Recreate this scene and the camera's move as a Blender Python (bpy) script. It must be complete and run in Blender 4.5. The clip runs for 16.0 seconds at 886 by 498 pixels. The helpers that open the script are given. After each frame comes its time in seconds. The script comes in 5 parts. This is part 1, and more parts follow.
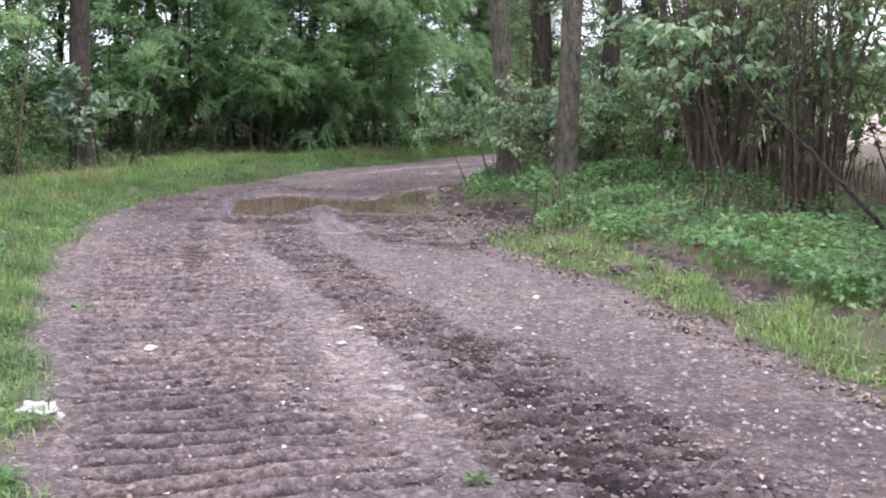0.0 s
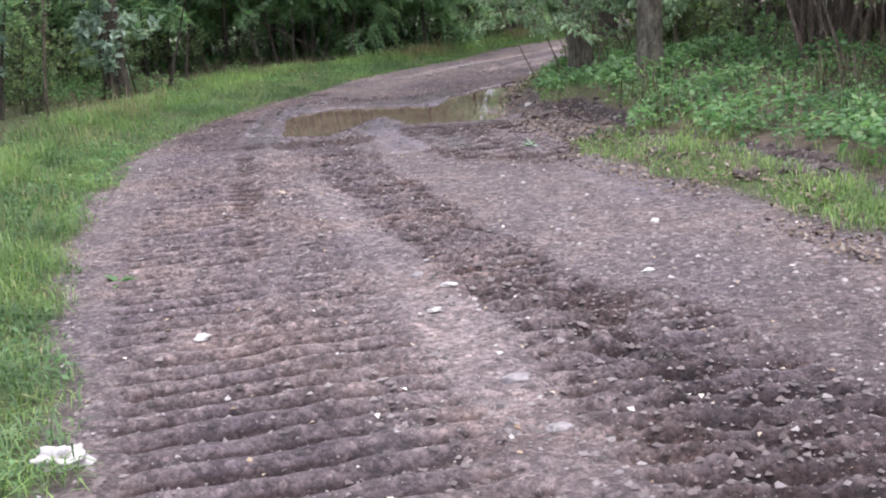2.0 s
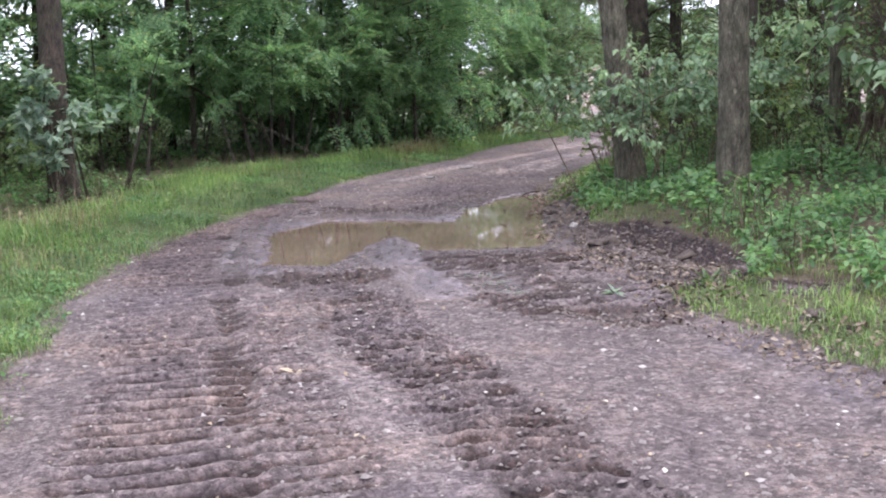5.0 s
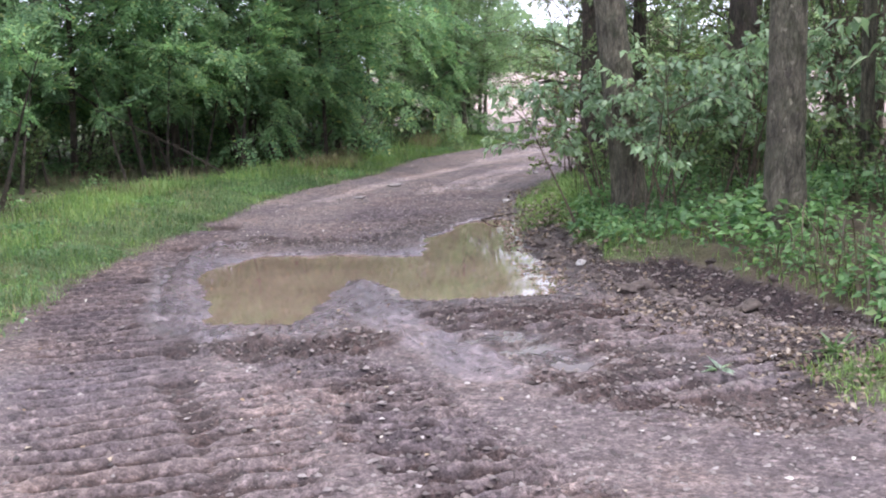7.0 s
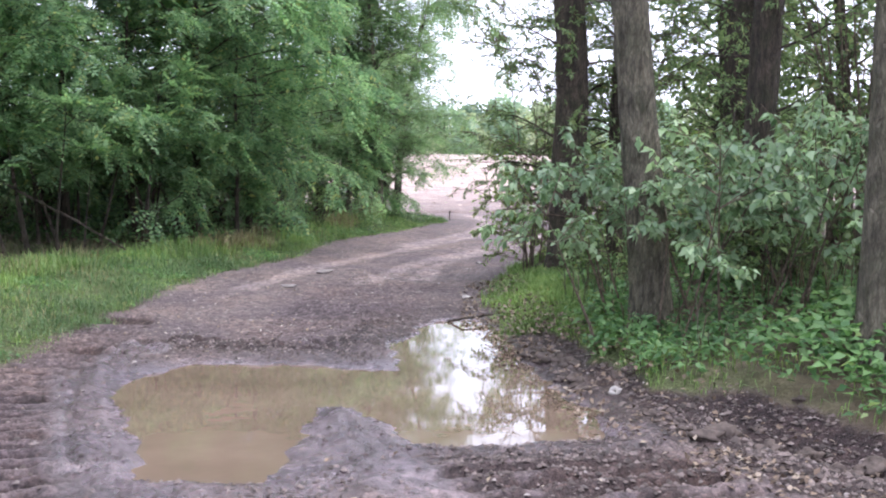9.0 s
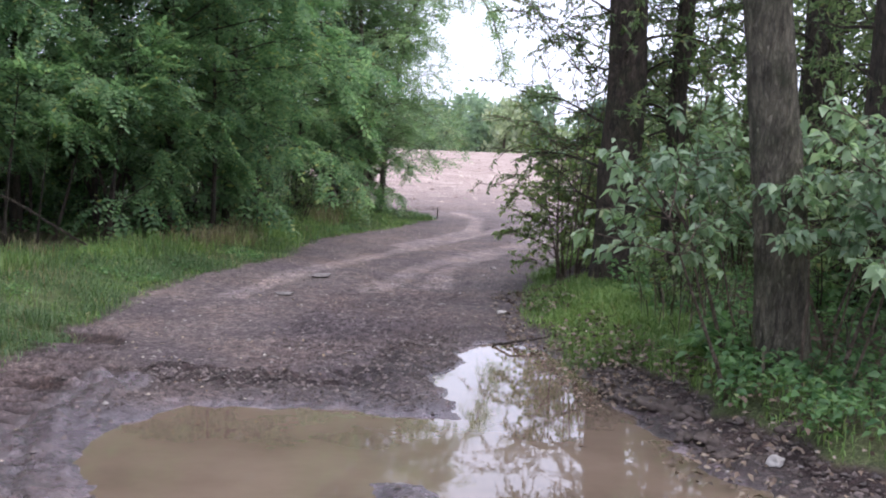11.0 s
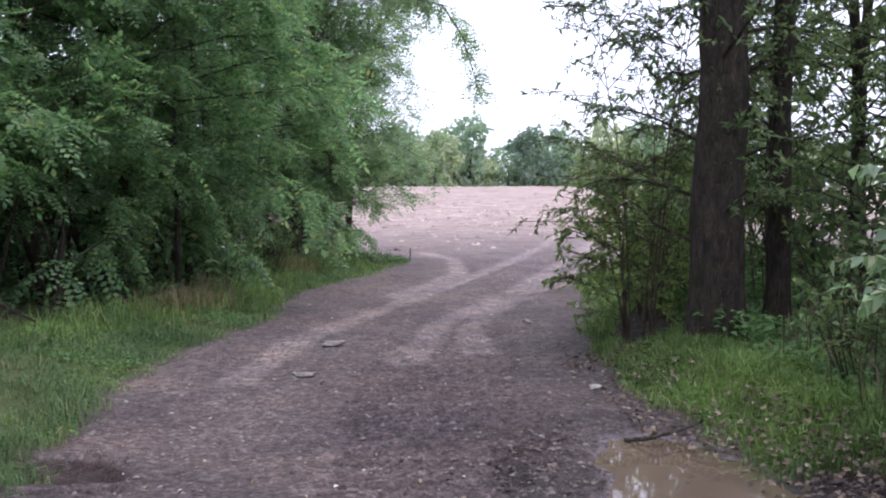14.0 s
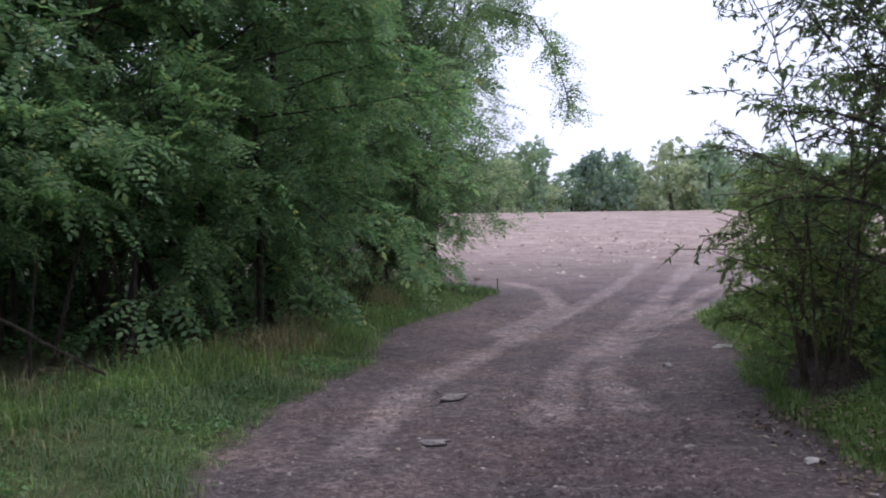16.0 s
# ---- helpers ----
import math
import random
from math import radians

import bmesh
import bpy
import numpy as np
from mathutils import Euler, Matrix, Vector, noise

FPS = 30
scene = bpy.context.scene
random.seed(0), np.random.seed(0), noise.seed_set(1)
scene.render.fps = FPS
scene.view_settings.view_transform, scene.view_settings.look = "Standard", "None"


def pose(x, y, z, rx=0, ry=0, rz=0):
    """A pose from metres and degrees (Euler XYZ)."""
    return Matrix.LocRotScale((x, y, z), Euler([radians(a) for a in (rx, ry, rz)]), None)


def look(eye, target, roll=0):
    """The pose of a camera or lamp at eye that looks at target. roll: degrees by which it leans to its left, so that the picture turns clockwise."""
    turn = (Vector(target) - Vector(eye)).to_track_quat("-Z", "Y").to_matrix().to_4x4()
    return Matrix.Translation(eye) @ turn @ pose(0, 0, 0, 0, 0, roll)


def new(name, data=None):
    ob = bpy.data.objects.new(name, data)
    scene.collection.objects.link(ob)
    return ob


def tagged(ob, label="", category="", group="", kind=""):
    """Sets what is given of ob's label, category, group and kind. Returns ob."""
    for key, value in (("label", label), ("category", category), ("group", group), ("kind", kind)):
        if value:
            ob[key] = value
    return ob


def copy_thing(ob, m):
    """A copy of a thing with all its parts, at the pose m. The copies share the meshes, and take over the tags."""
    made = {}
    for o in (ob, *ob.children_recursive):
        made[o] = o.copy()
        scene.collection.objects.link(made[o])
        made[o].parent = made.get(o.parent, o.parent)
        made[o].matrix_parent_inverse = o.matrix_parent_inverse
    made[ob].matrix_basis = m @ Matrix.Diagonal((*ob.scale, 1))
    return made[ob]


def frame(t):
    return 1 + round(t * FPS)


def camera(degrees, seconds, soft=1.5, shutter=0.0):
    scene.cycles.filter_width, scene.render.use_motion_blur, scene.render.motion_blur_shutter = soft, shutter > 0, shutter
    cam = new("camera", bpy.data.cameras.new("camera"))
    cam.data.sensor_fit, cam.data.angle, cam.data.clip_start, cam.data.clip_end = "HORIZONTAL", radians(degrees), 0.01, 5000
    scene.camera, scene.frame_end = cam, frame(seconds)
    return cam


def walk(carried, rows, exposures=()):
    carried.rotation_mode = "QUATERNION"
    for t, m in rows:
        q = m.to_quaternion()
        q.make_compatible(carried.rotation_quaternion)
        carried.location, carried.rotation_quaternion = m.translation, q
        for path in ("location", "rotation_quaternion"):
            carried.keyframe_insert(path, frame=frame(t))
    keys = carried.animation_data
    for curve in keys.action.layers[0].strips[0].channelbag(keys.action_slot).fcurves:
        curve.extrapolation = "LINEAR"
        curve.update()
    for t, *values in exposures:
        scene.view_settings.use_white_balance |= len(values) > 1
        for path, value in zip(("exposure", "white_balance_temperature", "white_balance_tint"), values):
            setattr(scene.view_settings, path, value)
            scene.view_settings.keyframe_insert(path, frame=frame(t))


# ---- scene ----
cam = camera(44.0, 16.0, soft=2.0)
PATH = [
    (0, (1.131, 0.864, 1.62), (1.089, 2.845, 1.346), 1.0),
    (0.5, (1.047, 1.188, 1.613), (0.917, 3.144, 1.217), -1.8),
    (1, (0.985, 1.539, 1.622), (0.902, 3.5, 1.235), 0.8),
    (1.5, (0.901, 1.913, 1.644), (0.692, 3.863, 1.253), -0.7),
    (2, (0.804, 2.365, 1.668), (0.658, 4.304, 1.202), -4.2),
    (2.5, (0.764, 2.835, 1.696), (0.681, 4.766, 1.182), -3.3),
    (3, (0.606, 3.301, 1.679), (0.549, 5.255, 1.253), -1.7),
    (3.5, (0.504, 3.752, 1.715), (0.534, 5.71, 1.308), -3.4),
    (4, (0.32, 4.289, 1.75), (0.271, 6.26, 1.412), -2.6),
    (4.2, (0.235, 4.49, 1.751), (0.143, 6.464, 1.439), -2.1),
    (6.3, (-0.753, 6.855, 1.715), (-0.694, 8.827, 1.385), -2.8),
    (6.5, (-0.88, 7.101, 1.729), (-0.813, 9.073, 1.401), -1.0),
    (7, (-1.19, 7.691, 1.731), (-0.997, 9.657, 1.419), -2.1),
    (7.5, (-1.405, 8.265, 1.73), (-1.198, 10.241, 1.499), -2.4),
    (8, (-1.603, 8.87, 1.682), (-1.274, 10.832, 1.472), -2.4),
    (8.5, (-1.794, 9.416, 1.68), (-1.38, 11.364, 1.493), -1.1),
    (8.7, (-1.822, 9.65, 1.684), (-1.418, 11.601, 1.509), 0.3),
    (10.8, (-2.061, 12.064, 1.538), (-1.56, 13.993, 1.366), 1.6),
    (11, (-2.116, 12.279, 1.548), (-1.611, 14.206, 1.373), 2.3),
    (11.5, (-2.262, 12.762, 1.56), (-1.717, 14.682, 1.434), 1.3),
    (12, (-2.389, 13.229, 1.537), (-1.883, 15.164, 1.487), 2.5),
    (12.5, (-2.476, 13.665, 1.551), (-1.861, 15.567, 1.481), -0.8),
    (13, (-2.575, 14.136, 1.567), (-2.049, 16.065, 1.514), -0.9),
    (13.5, (-2.543, 14.506, 1.528), (-1.988, 16.422, 1.381), 0.0),
    (14, (-2.585, 14.975, 1.512), (-1.942, 16.865, 1.403), -0.1),
    (14.5, (-2.606, 15.386, 1.506), (-1.929, 17.266, 1.429), 0.8),
    (15, (-2.657, 15.839, 1.485), (-2.058, 17.747, 1.448), 1.7),
    (15.5, (-2.682, 16.322, 1.493), (-2.048, 18.217, 1.412), -0.7),
    (16, (-2.691, 16.781, 1.489), (-2.143, 18.704, 1.43), -0.8),
]
EXPOSURES = [(0.0, 1.06, 6450, 13), (1.5, 0.96, 6450, 13), (4.2, 1.03, 6400, 14), (7.0, 1.18, 6400, 14), (8.7, 1.22, 6350, 14), (10.8, 0.65, 6300, 15), (12.5, 0.47, 6250, 16), (14.5, 0.45, 6200, 17), (15.0, 0.28, 6200, 17), (15.5, 0.13, 6200, 17), (16.0, -0.16, 6200, 17)]
walk(cam, [(t, look(eye, target, roll)) for t, eye, target, roll in PATH], EXPOSURES)

# ---------------------------------------------------------------- light
world = bpy.data.worlds.new("overcast_sky")
scene.world = world
world.use_nodes = True
wn = world.node_tree.nodes
sky = wn.new("ShaderNodeTexSky")
sky.sky_type = "NISHITA"
sky.sun_disc = False
sky.sun_elevation, sky.sun_rotation = radians(72), radians(113)
sky.air_density, sky.dust_density, sky.ozone_density = 1.0, 6.0, 1.0
pale = wn.new("ShaderNodeMix")
pale.data_type = "RGBA"
pale.inputs[0].default_value = 0.75
pale.inputs[7].default_value = (9.6, 10.1, 12.3, 1.0)
world.node_tree.links.new(sky.outputs[0], pale.inputs[6])
wn["Background"].inputs[1].default_value = 0.15
world.node_tree.links.new(pale.outputs[2], wn["Background"].inputs[0])
sun_data = bpy.data.lights.new("sun", "SUN")
sun_data.energy, sun_data.angle, sun_data.color = 1.35, radians(45), (1.0, 0.98, 0.95)
sun = new("sun", sun_data)
sun.matrix_world = look((7, 12, 24), (0, 15, 0))

# ---------------------------------------------------------------- materials
def material(name):
    m = bpy.data.materials.new(name)
    m.use_nodes = True
    return m, m.node_tree.nodes, m.node_tree.links, m.node_tree.nodes["Principled BSDF"]


def tex_noise(n, l, scale, detail=4.0, rough=0.6, coords="Object", stretch=None):
    tc = n.new("ShaderNodeTexCoord")
    t = n.new("ShaderNodeTexNoise")
    t.inputs["Scale"].default_value, t.inputs["Detail"].default_value, t.inputs["Roughness"].default_value = scale, detail, rough
    if stretch:
        mp = n.new("ShaderNodeMapping")
        mp.inputs["Scale"].default_value = stretch
        l.new(tc.outputs[coords], mp.inputs[0])
        l.new(mp.outputs[0], t.inputs["Vector"])
    else:
        l.new(tc.outputs[coords], t.inputs["Vector"])
    return t.outputs["Fac"]


def ramp(n, l, fac, stops):
    r = n.new("ShaderNodeValToRGB")
    while len(r.color_ramp.elements) < len(stops):
        r.color_ramp.elements.new(0.5)
    for e, (p, c) in zip(r.color_ramp.elements, stops):
        e.position, e.color = p, (*c, 1.0)
    l.new(fac, r.inputs[0])
    return r.outputs[0]


def mixed(n, l, fac, a, b, mode="MIX"):
    m = n.new("ShaderNodeMix")
    m.data_type, m.blend_type = "RGBA", mode
    for sock, v in ((m.inputs[0], fac), (m.inputs[6], a), (m.inputs[7], b)):
        if isinstance(v, (int, float)):
            sock.default_value = v
        elif isinstance(v, tuple):
            sock.default_value = (*v, 1.0)
        else:
            l.new(v, sock)
    return m.outputs[2]


def sums(n, l, op, a, b):
    m = n.new("ShaderNodeMath")
    m.operation = op
    for sock, v in zip(m.inputs, (a, b)):
        if isinstance(v, (int, float)):
            sock.default_value = v
        else:
            l.new(v, sock)
    return m.outputs[0]


def bumped(n, l, bsdf, height, strength, distance):
    b = n.new("ShaderNodeBump")
    b.inputs["Strength"].default_value, b.inputs["Distance"].default_value = strength, distance
    l.new(height, b.inputs["Height"])
    l.new(b.outputs[0], bsdf.inputs["Normal"])


def attribute(n, name):
    a = n.new("ShaderNodeAttribute")
    a.attribute_name = name
    return a.outputs["Fac"]


def ground_material():
    m, n, l, p = material("earth")
    big = tex_noise(n, l, 0.9, 5)
    mid = tex_noise(n, l, 7.0, 6, 0.7)
    fine = tex_noise(n, l, 60.0, 5, 0.75)
    grit = tex_noise(n, l, 170.0, 3, 0.8)
    soil = ramp(n, l, mid, [(0.34, (0.088, 0.068, 0.068)), (0.50, (0.146, 0.115, 0.115)), (0.66, (0.220, 0.178, 0.172))])
    soil = mixed(n, l, 0.9, soil, ramp(n, l, big, [(0.36, (0.78, 0.78, 0.84)), (0.50, (1.0, 0.99, 0.98)), (0.64, (1.24, 1.17, 1.08))]), "MULTIPLY")
    specks = ramp(n, l, fine, [(0.34, (0.62, 0.60, 0.60)), (0.47, (0.93, 0.93, 0.93)), (0.60, (1.1, 1.1, 1.1)), (0.72, (1.7, 1.7, 1.66))])
    soil = mixed(n, l, 0.95, soil, specks, "MULTIPLY")
    soil = mixed(n, l, 0.3, soil, ramp(n, l, grit, [(0.36, (0.2, 0.2, 0.2)), (0.64, (1.7, 1.7, 1.7))]), "MULTIPLY")
    chips = n.new("ShaderNodeTexVoronoi")
    chips.inputs["Scale"].default_value, chips.inputs["Randomness"].default_value = 42.0, 1.0
    l.new(n.new("ShaderNodeTexCoord").outputs["Object"], chips.inputs["Vector"])
    tone = n.new("ShaderNodeSeparateColor")
    l.new(chips.outputs["Color"], tone.inputs[0])
    soil = mixed(n, l, 0.65, soil, ramp(n, l, tone.outputs[0], [(0.0, (0.45, 0.43, 0.43)), (0.5, (1.0, 1.0, 1.0)), (0.92, (1.35, 1.34, 1.33)), (1.0, (1.9, 1.85, 1.8))]), "MULTIPLY")
    gritty = ramp(n, l, tex_noise(n, l, 21.0, 4, 0.65), [(0.36, (0.50, 0.48, 0.47)), (0.5, (1, 1, 1)), (0.64, (1.35, 1.35, 1.33))])
    soil = mixed(n, l, 0.75, soil, gritty, "MULTIPLY")
    lane = mixed(n, l, attribute(n, "lane"), soil, mixed(n, l, 1.0, soil, (1.85, 1.9, 1.86), "MULTIPLY"))
    # dark crumbled soil, and the shade inside the plate cuts painted as colour
    churned = mixed(n, l, ramp(n, l, sums(n, l, "ADD", attribute(n, "churn_shade"), sums(n, l, "MULTIPLY", sums(n, l, "SUBTRACT", sums(n, l, "ADD", fine, mid), 1.0), 0.9)), [(0.30, (0, 0, 0)), (0.62, (1, 1, 1))]), lane, mixed(n, l, 1.0, lane, (0.42, 0.365, 0.345), "MULTIPLY"))
    churned = mixed(n, l, attribute(n, "damp_dark"), churned, mixed(n, l, 1.0, churned, (0.46, 0.42, 0.44), "MULTIPLY"))
    field = ramp(n, l, tex_noise(n, l, 1.1, 9, 0.8, stretch=(0.75, 1.0, 1.0)), [(0.32, (0.17, 0.118, 0.10)), (0.5, (0.36, 0.275, 0.24)), (0.7, (0.52, 0.43, 0.36))])
    field = mixed(n, l, 0.6, field, specks, "MULTIPLY")
    open_soil = mixed(n, l, attribute(n, "field"), churned, field)
    mould = ramp(n, l, mid, [(0.3, (0.060, 0.046, 0.032)), (0.5, (0.115, 0.086, 0.060)), (0.7, (0.17, 0.132, 0.092))])
    mould = mixed(n, l, 0.6, mould, specks, "MULTIPLY")
    turf = ramp(n, l, fine, [(0.34, (0.034, 0.045, 0.018)), (0.5, (0.075, 0.105, 0.038)), (0.68, (0.17, 0.185, 0.085))])
    turf = mixed(n, l, 0.7, turf, ramp(n, l, mid, [(0.35, (0.55, 0.55, 0.5)), (0.65, (1.35, 1.3, 1.2))]), "MULTIPLY")
    verge = mixed(n, l, attribute(n, "turf"), mould, turf)
    colour = mixed(n, l, attribute(n, "track"), verge, open_soil)
    wet = attribute(n, "wet")
    # bluish cast of the mirrored sky, put into the wet mud's colour
    colour = mixed(n, l, wet, colour, mixed(n, l, 1.0, colour, (0.90, 0.885, 1.01), "MULTIPLY"))
    l.new(colour, p.inputs["Base Color"])
    r = n.new("ShaderNodeMapRange")
    r.inputs["To Min"].default_value, r.inputs["To Max"].default_value = 0.92, 0.26
    l.new(wet, r.inputs[0])
    l.new(sums(n, l, "ADD", r.outputs[0], sums(n, l, "MULTIPLY", sums(n, l, "SUBTRACT", mid, 0.5), 0.5)), p.inputs["Roughness"])
    l.new(sums(n, l, "ADD", 0.4, sums(n, l, "MULTIPLY", wet, 0.45)), p.inputs["Specular IOR Level"])
    h = sums(n, l, "ADD", sums(n, l, "MULTIPLY", fine, 0.6), sums(n, l, "MULTIPLY", mid, 0.6))
    h = sums(n, l, "ADD", h, sums(n, l, "MULTIPLY", grit, 0.06))
    h = sums(n, l, "ADD", h, sums(n, l, "MULTIPLY", sums(n, l, "SUBTRACT", tone.outputs[1], chips.outputs["Distance"]), 0.45))
    bumped(n, l, p, sums(n, l, "MULTIPLY", h, sums(n, l, "SUBTRACT", 1.0, sums(n, l, "MULTIPLY", wet, 0.5))), 1.0, 0.023)
    return m


def leaf_material(name, dark, light, third=None, share=0.5, rough=0.45, spec=0.4):
    m, n, l, p = material(name)
    geo = n.new("ShaderNodeNewGeometry")
    stops = [(0.0, dark), (0.75, light)] + ([(0.93, light), (1.0, third)] if third else [])
    per_leaf = ramp(n, l, geo.outputs["Random Per Island"], stops)
    patch = ramp(n, l, tex_noise(n, l, 0.9, 2), [(0.35, (0.62, 0.66, 0.62)), (0.65, (1.25, 1.2, 1.05))])
    colour = mixed(n, l, 0.8, per_leaf, patch, "MULTIPLY")
    l.new(colour, p.inputs["Base Color"])
    p.inputs["Roughness"].default_value, p.inputs["Specular IOR Level"].default_value = rough, spec
    tr = n.new("ShaderNodeBsdfTranslucent")
    l.new(mixed(n, l, 1.0, colour, (1.02, 1.12, 0.84), "MULTIPLY"), tr.inputs[0])
    mx = n.new("ShaderNodeMixShader")
    mx.inputs[0].default_value = share
    l.new(p.outputs[0], mx.inputs[1])
    l.new(tr.outputs[0], mx.inputs[2])
    l.new(mx.outputs[0], n["Material Output"].inputs[0])
    return m


def bark_material(name, dark, light, moss=0.0):
    m, n, l, p = material(name)
    ridge = tex_noise(n, l, 17.0, 7, 0.72, stretch=(1.0, 1.0, 0.30))
    blotch = tex_noise(n, l, 2.2, 4)
    colour = ramp(n, l, ridge, [(0.36, dark), (0.60, light)])
    colour = mixed(n, l, 0.6, colour, ramp(n, l, blotch, [(0.3, (0.55, 0.55, 0.55)), (0.7, (1.3, 1.3, 1.3))]), "MULTIPLY")
    if moss:
        colour = mixed(n, l, ramp(n, l, tex_noise(n, l, 3.1, 5), [(0.5, (0, 0, 0)), (0.66, (moss, moss, moss))]), colour, (0.045, 0.06, 0.02))
    l.new(colour, p.inputs["Base Color"])
    p.inputs["Roughness"].default_value = 0.9
    plates = n.new("ShaderNodeTexVoronoi")
    plates.feature = "DISTANCE_TO_EDGE"
    mp = n.new("ShaderNodeMapping")
    mp.inputs["Scale"].default_value = (1.0, 1.0, 0.34)
    l.new(n.new("ShaderNodeTexCoord").outputs["Object"], mp.inputs[0])
    bent = n.new("ShaderNodeVectorMath")
    bent.operation = "MULTIPLY_ADD"
    l.new(mp.outputs[0], bent.inputs[2])
    l.new(ridge, bent.inputs[0])
    bent.inputs[1].default_value = (0.10, 0.10, 0.10)
    l.new(bent.outputs[0], plates.inputs["Vector"])
    plates.inputs["Scale"].default_value = 36.0
    crack = ramp(n, l, plates.outputs["Distance"], [(0.02, (0.30, 0.27, 0.25)), (0.22, (1.0, 1.0, 1.0))])
    l.new(mixed(n, l, 0.5, colour, crack, "MULTIPLY"), p.inputs["Base Color"])
    bumped(n, l, p, sums(n, l, "ADD", ridge, sums(n, l, "MULTIPLY", plates.outputs["Distance"], 2.0)), 1.0, 0.03)
    return m


def plain_material(name, a, b, scale=20.0, rough=0.85, bump=0.3, metal=0.0):
    m, n, l, p = material(name)
    f = tex_noise(n, l, scale, 5)
    l.new(ramp(n, l, f, [(0.3, a), (0.7, b)]), p.inputs["Base Color"])
    p.inputs["Roughness"].default_value, p.inputs["Metallic"].default_value = rough, metal
    if bump:
        bumped(n, l, p, f, bump, 0.01)
    return m


def island_material(name, stops, rough=0.85):
    m, n, l, p = material(name)
    geo = n.new("ShaderNodeNewGeometry")
    c = ramp(n, l, geo.outputs["Random Per Island"], stops)
    c = mixed(n, l, 0.5, c, ramp(n, l, tex_noise(n, l, 90.0, 4), [(0.3, (0.5, 0.5, 0.5)), (0.7, (1.3, 1.3, 1.3))]), "MULTIPLY")
    l.new(c, p.inputs["Base Color"])
    p.inputs["Roughness"].default_value = rough
    return m


def water_material():
    m, n, l, p = material("muddy_water")
    c = ramp(n, l, tex_noise(n, l, 1.4, 4), [(0.3, (0.128, 0.094, 0.069)), (0.7, (0.190, 0.141, 0.106))])
    l.new(c, p.inputs["Base Color"])
    p.inputs["Roughness"].default_value, p.inputs["IOR"].default_value = 0.015, 1.48
    bumped(n, l, p, tex_noise(n, l, 9.0, 2), 0.03, 0.01)
    return m


EARTH = ground_material()
FILM = plain_material("wet_mud_film", (0.12, 0.10, 0.106), (0.17, 0.145, 0.152), 9, 0.16, 0.25)
WATER = water_material()
LOCUST = leaf_material("locust_leaf", (0.120, 0.225, 0.135), (0.280, 0.430, 0.240), (0.50, 0.49, 0.20), share=0.6, rough=0.55, spec=0.3)
LOCUST_PALE = leaf_material("pale_locust_leaf", (0.17, 0.27, 0.16), (0.33, 0.46, 0.27), (0.44, 0.45, 0.26), share=0.62)
ELDER = leaf_material("shrub_leaf", (0.15, 0.24, 0.15), (0.34, 0.46, 0.31), (0.48, 0.52, 0.36), rough=0.38, spec=0.5)
SHADE_LEAF = leaf_material("shade_tree_leaf", (0.10, 0.16, 0.08), (0.245, 0.325, 0.165), (0.34, 0.30, 0.15), share=0.56)
BLUE_LEAF = leaf_material("bluish_shrub_leaf", (0.15, 0.225, 0.185), (0.37, 0.46, 0.385), None, rough=0.35, spec=0.5)
NETTLE = leaf_material("undergrowth_leaf", (0.066, 0.150, 0.068), (0.185, 0.325, 0.145), (0.31, 0.39, 0.19))
HEDGE = leaf_material("hedge_leaf", (0.18, 0.25, 0.11), (0.38, 0.47, 0.22), (0.56, 0.52, 0.26), share=0.68, spec=0.2)
BLADE = leaf_material("grass_blade", (0.062, 0.124, 0.056), (0.155, 0.240, 0.108), (0.36, 0.31, 0.19), share=0.35, rough=0.55)
BRIGHT_BLADE = leaf_material("lush_grass_blade", (0.110, 0.200, 0.062), (0.240, 0.355, 0.125), (0.40, 0.38, 0.19), share=0.4, rough=0.55)
STRAW = leaf_material("dry_grass_blade", (0.12, 0.102, 0.062), (0.30, 0.262, 0.165), None, share=0.35, rough=0.7)
STALK = leaf_material("dry_stalk_blade", (0.050, 0.042, 0.029), (0.14, 0.118, 0.08), None, share=0.2, rough=0.75)
# leaves beyond the field: distance haze is put into their paler, bluer colours
HAZED_LEAF = leaf_material("hazed_leaf", (0.25, 0.345, 0.275), (0.32, 0.41, 0.33), None, share=0.55, rough=0.6)
HAZED_DARK = leaf_material("hazed_dark_leaf", (0.15, 0.22, 0.19), (0.20, 0.275, 0.235), None, share=0.5, rough=0.6)
HAZED_PALE = leaf_material("hazed_pale_leaf", (0.38, 0.43, 0.32), (0.46, 0.51, 0.385), None, share=0.55, rough=0.6)
BARK = bark_material("grey_brown_bark", (0.072, 0.061, 0.044), (0.280, 0.247, 0.180), 0.55)
BARK_DARK = bark_material("dark_bark", (0.034, 0.026, 0.019), (0.130, 0.098, 0.075), 0.4)
TWIG = bark_material("twig_bark", (0.090, 0.064, 0.047), (0.28, 0.21, 0.16))
STONE = island_material("pebbles", [(0.0, (0.050, 0.041, 0.039)), (0.45, (0.13, 0.105, 0.10)), (0.96, (0.22, 0.19, 0.18)), (1.0, (0.40, 0.365, 0.345))])
LITTER = island_material("leaf_litter", [(0.0, (0.055, 0.038, 0.028)), (0.5, (0.14, 0.095, 0.065)), (0.85, (0.20, 0.15, 0.105)), (1.0, (0.30, 0.25, 0.20))], 0.75)
CLOD = island_material("clods", [(0.0, (0.028, 0.020, 0.018)), (0.6, (0.085, 0.064, 0.058)), (1.0, (0.18, 0.142, 0.132))], 0.8)
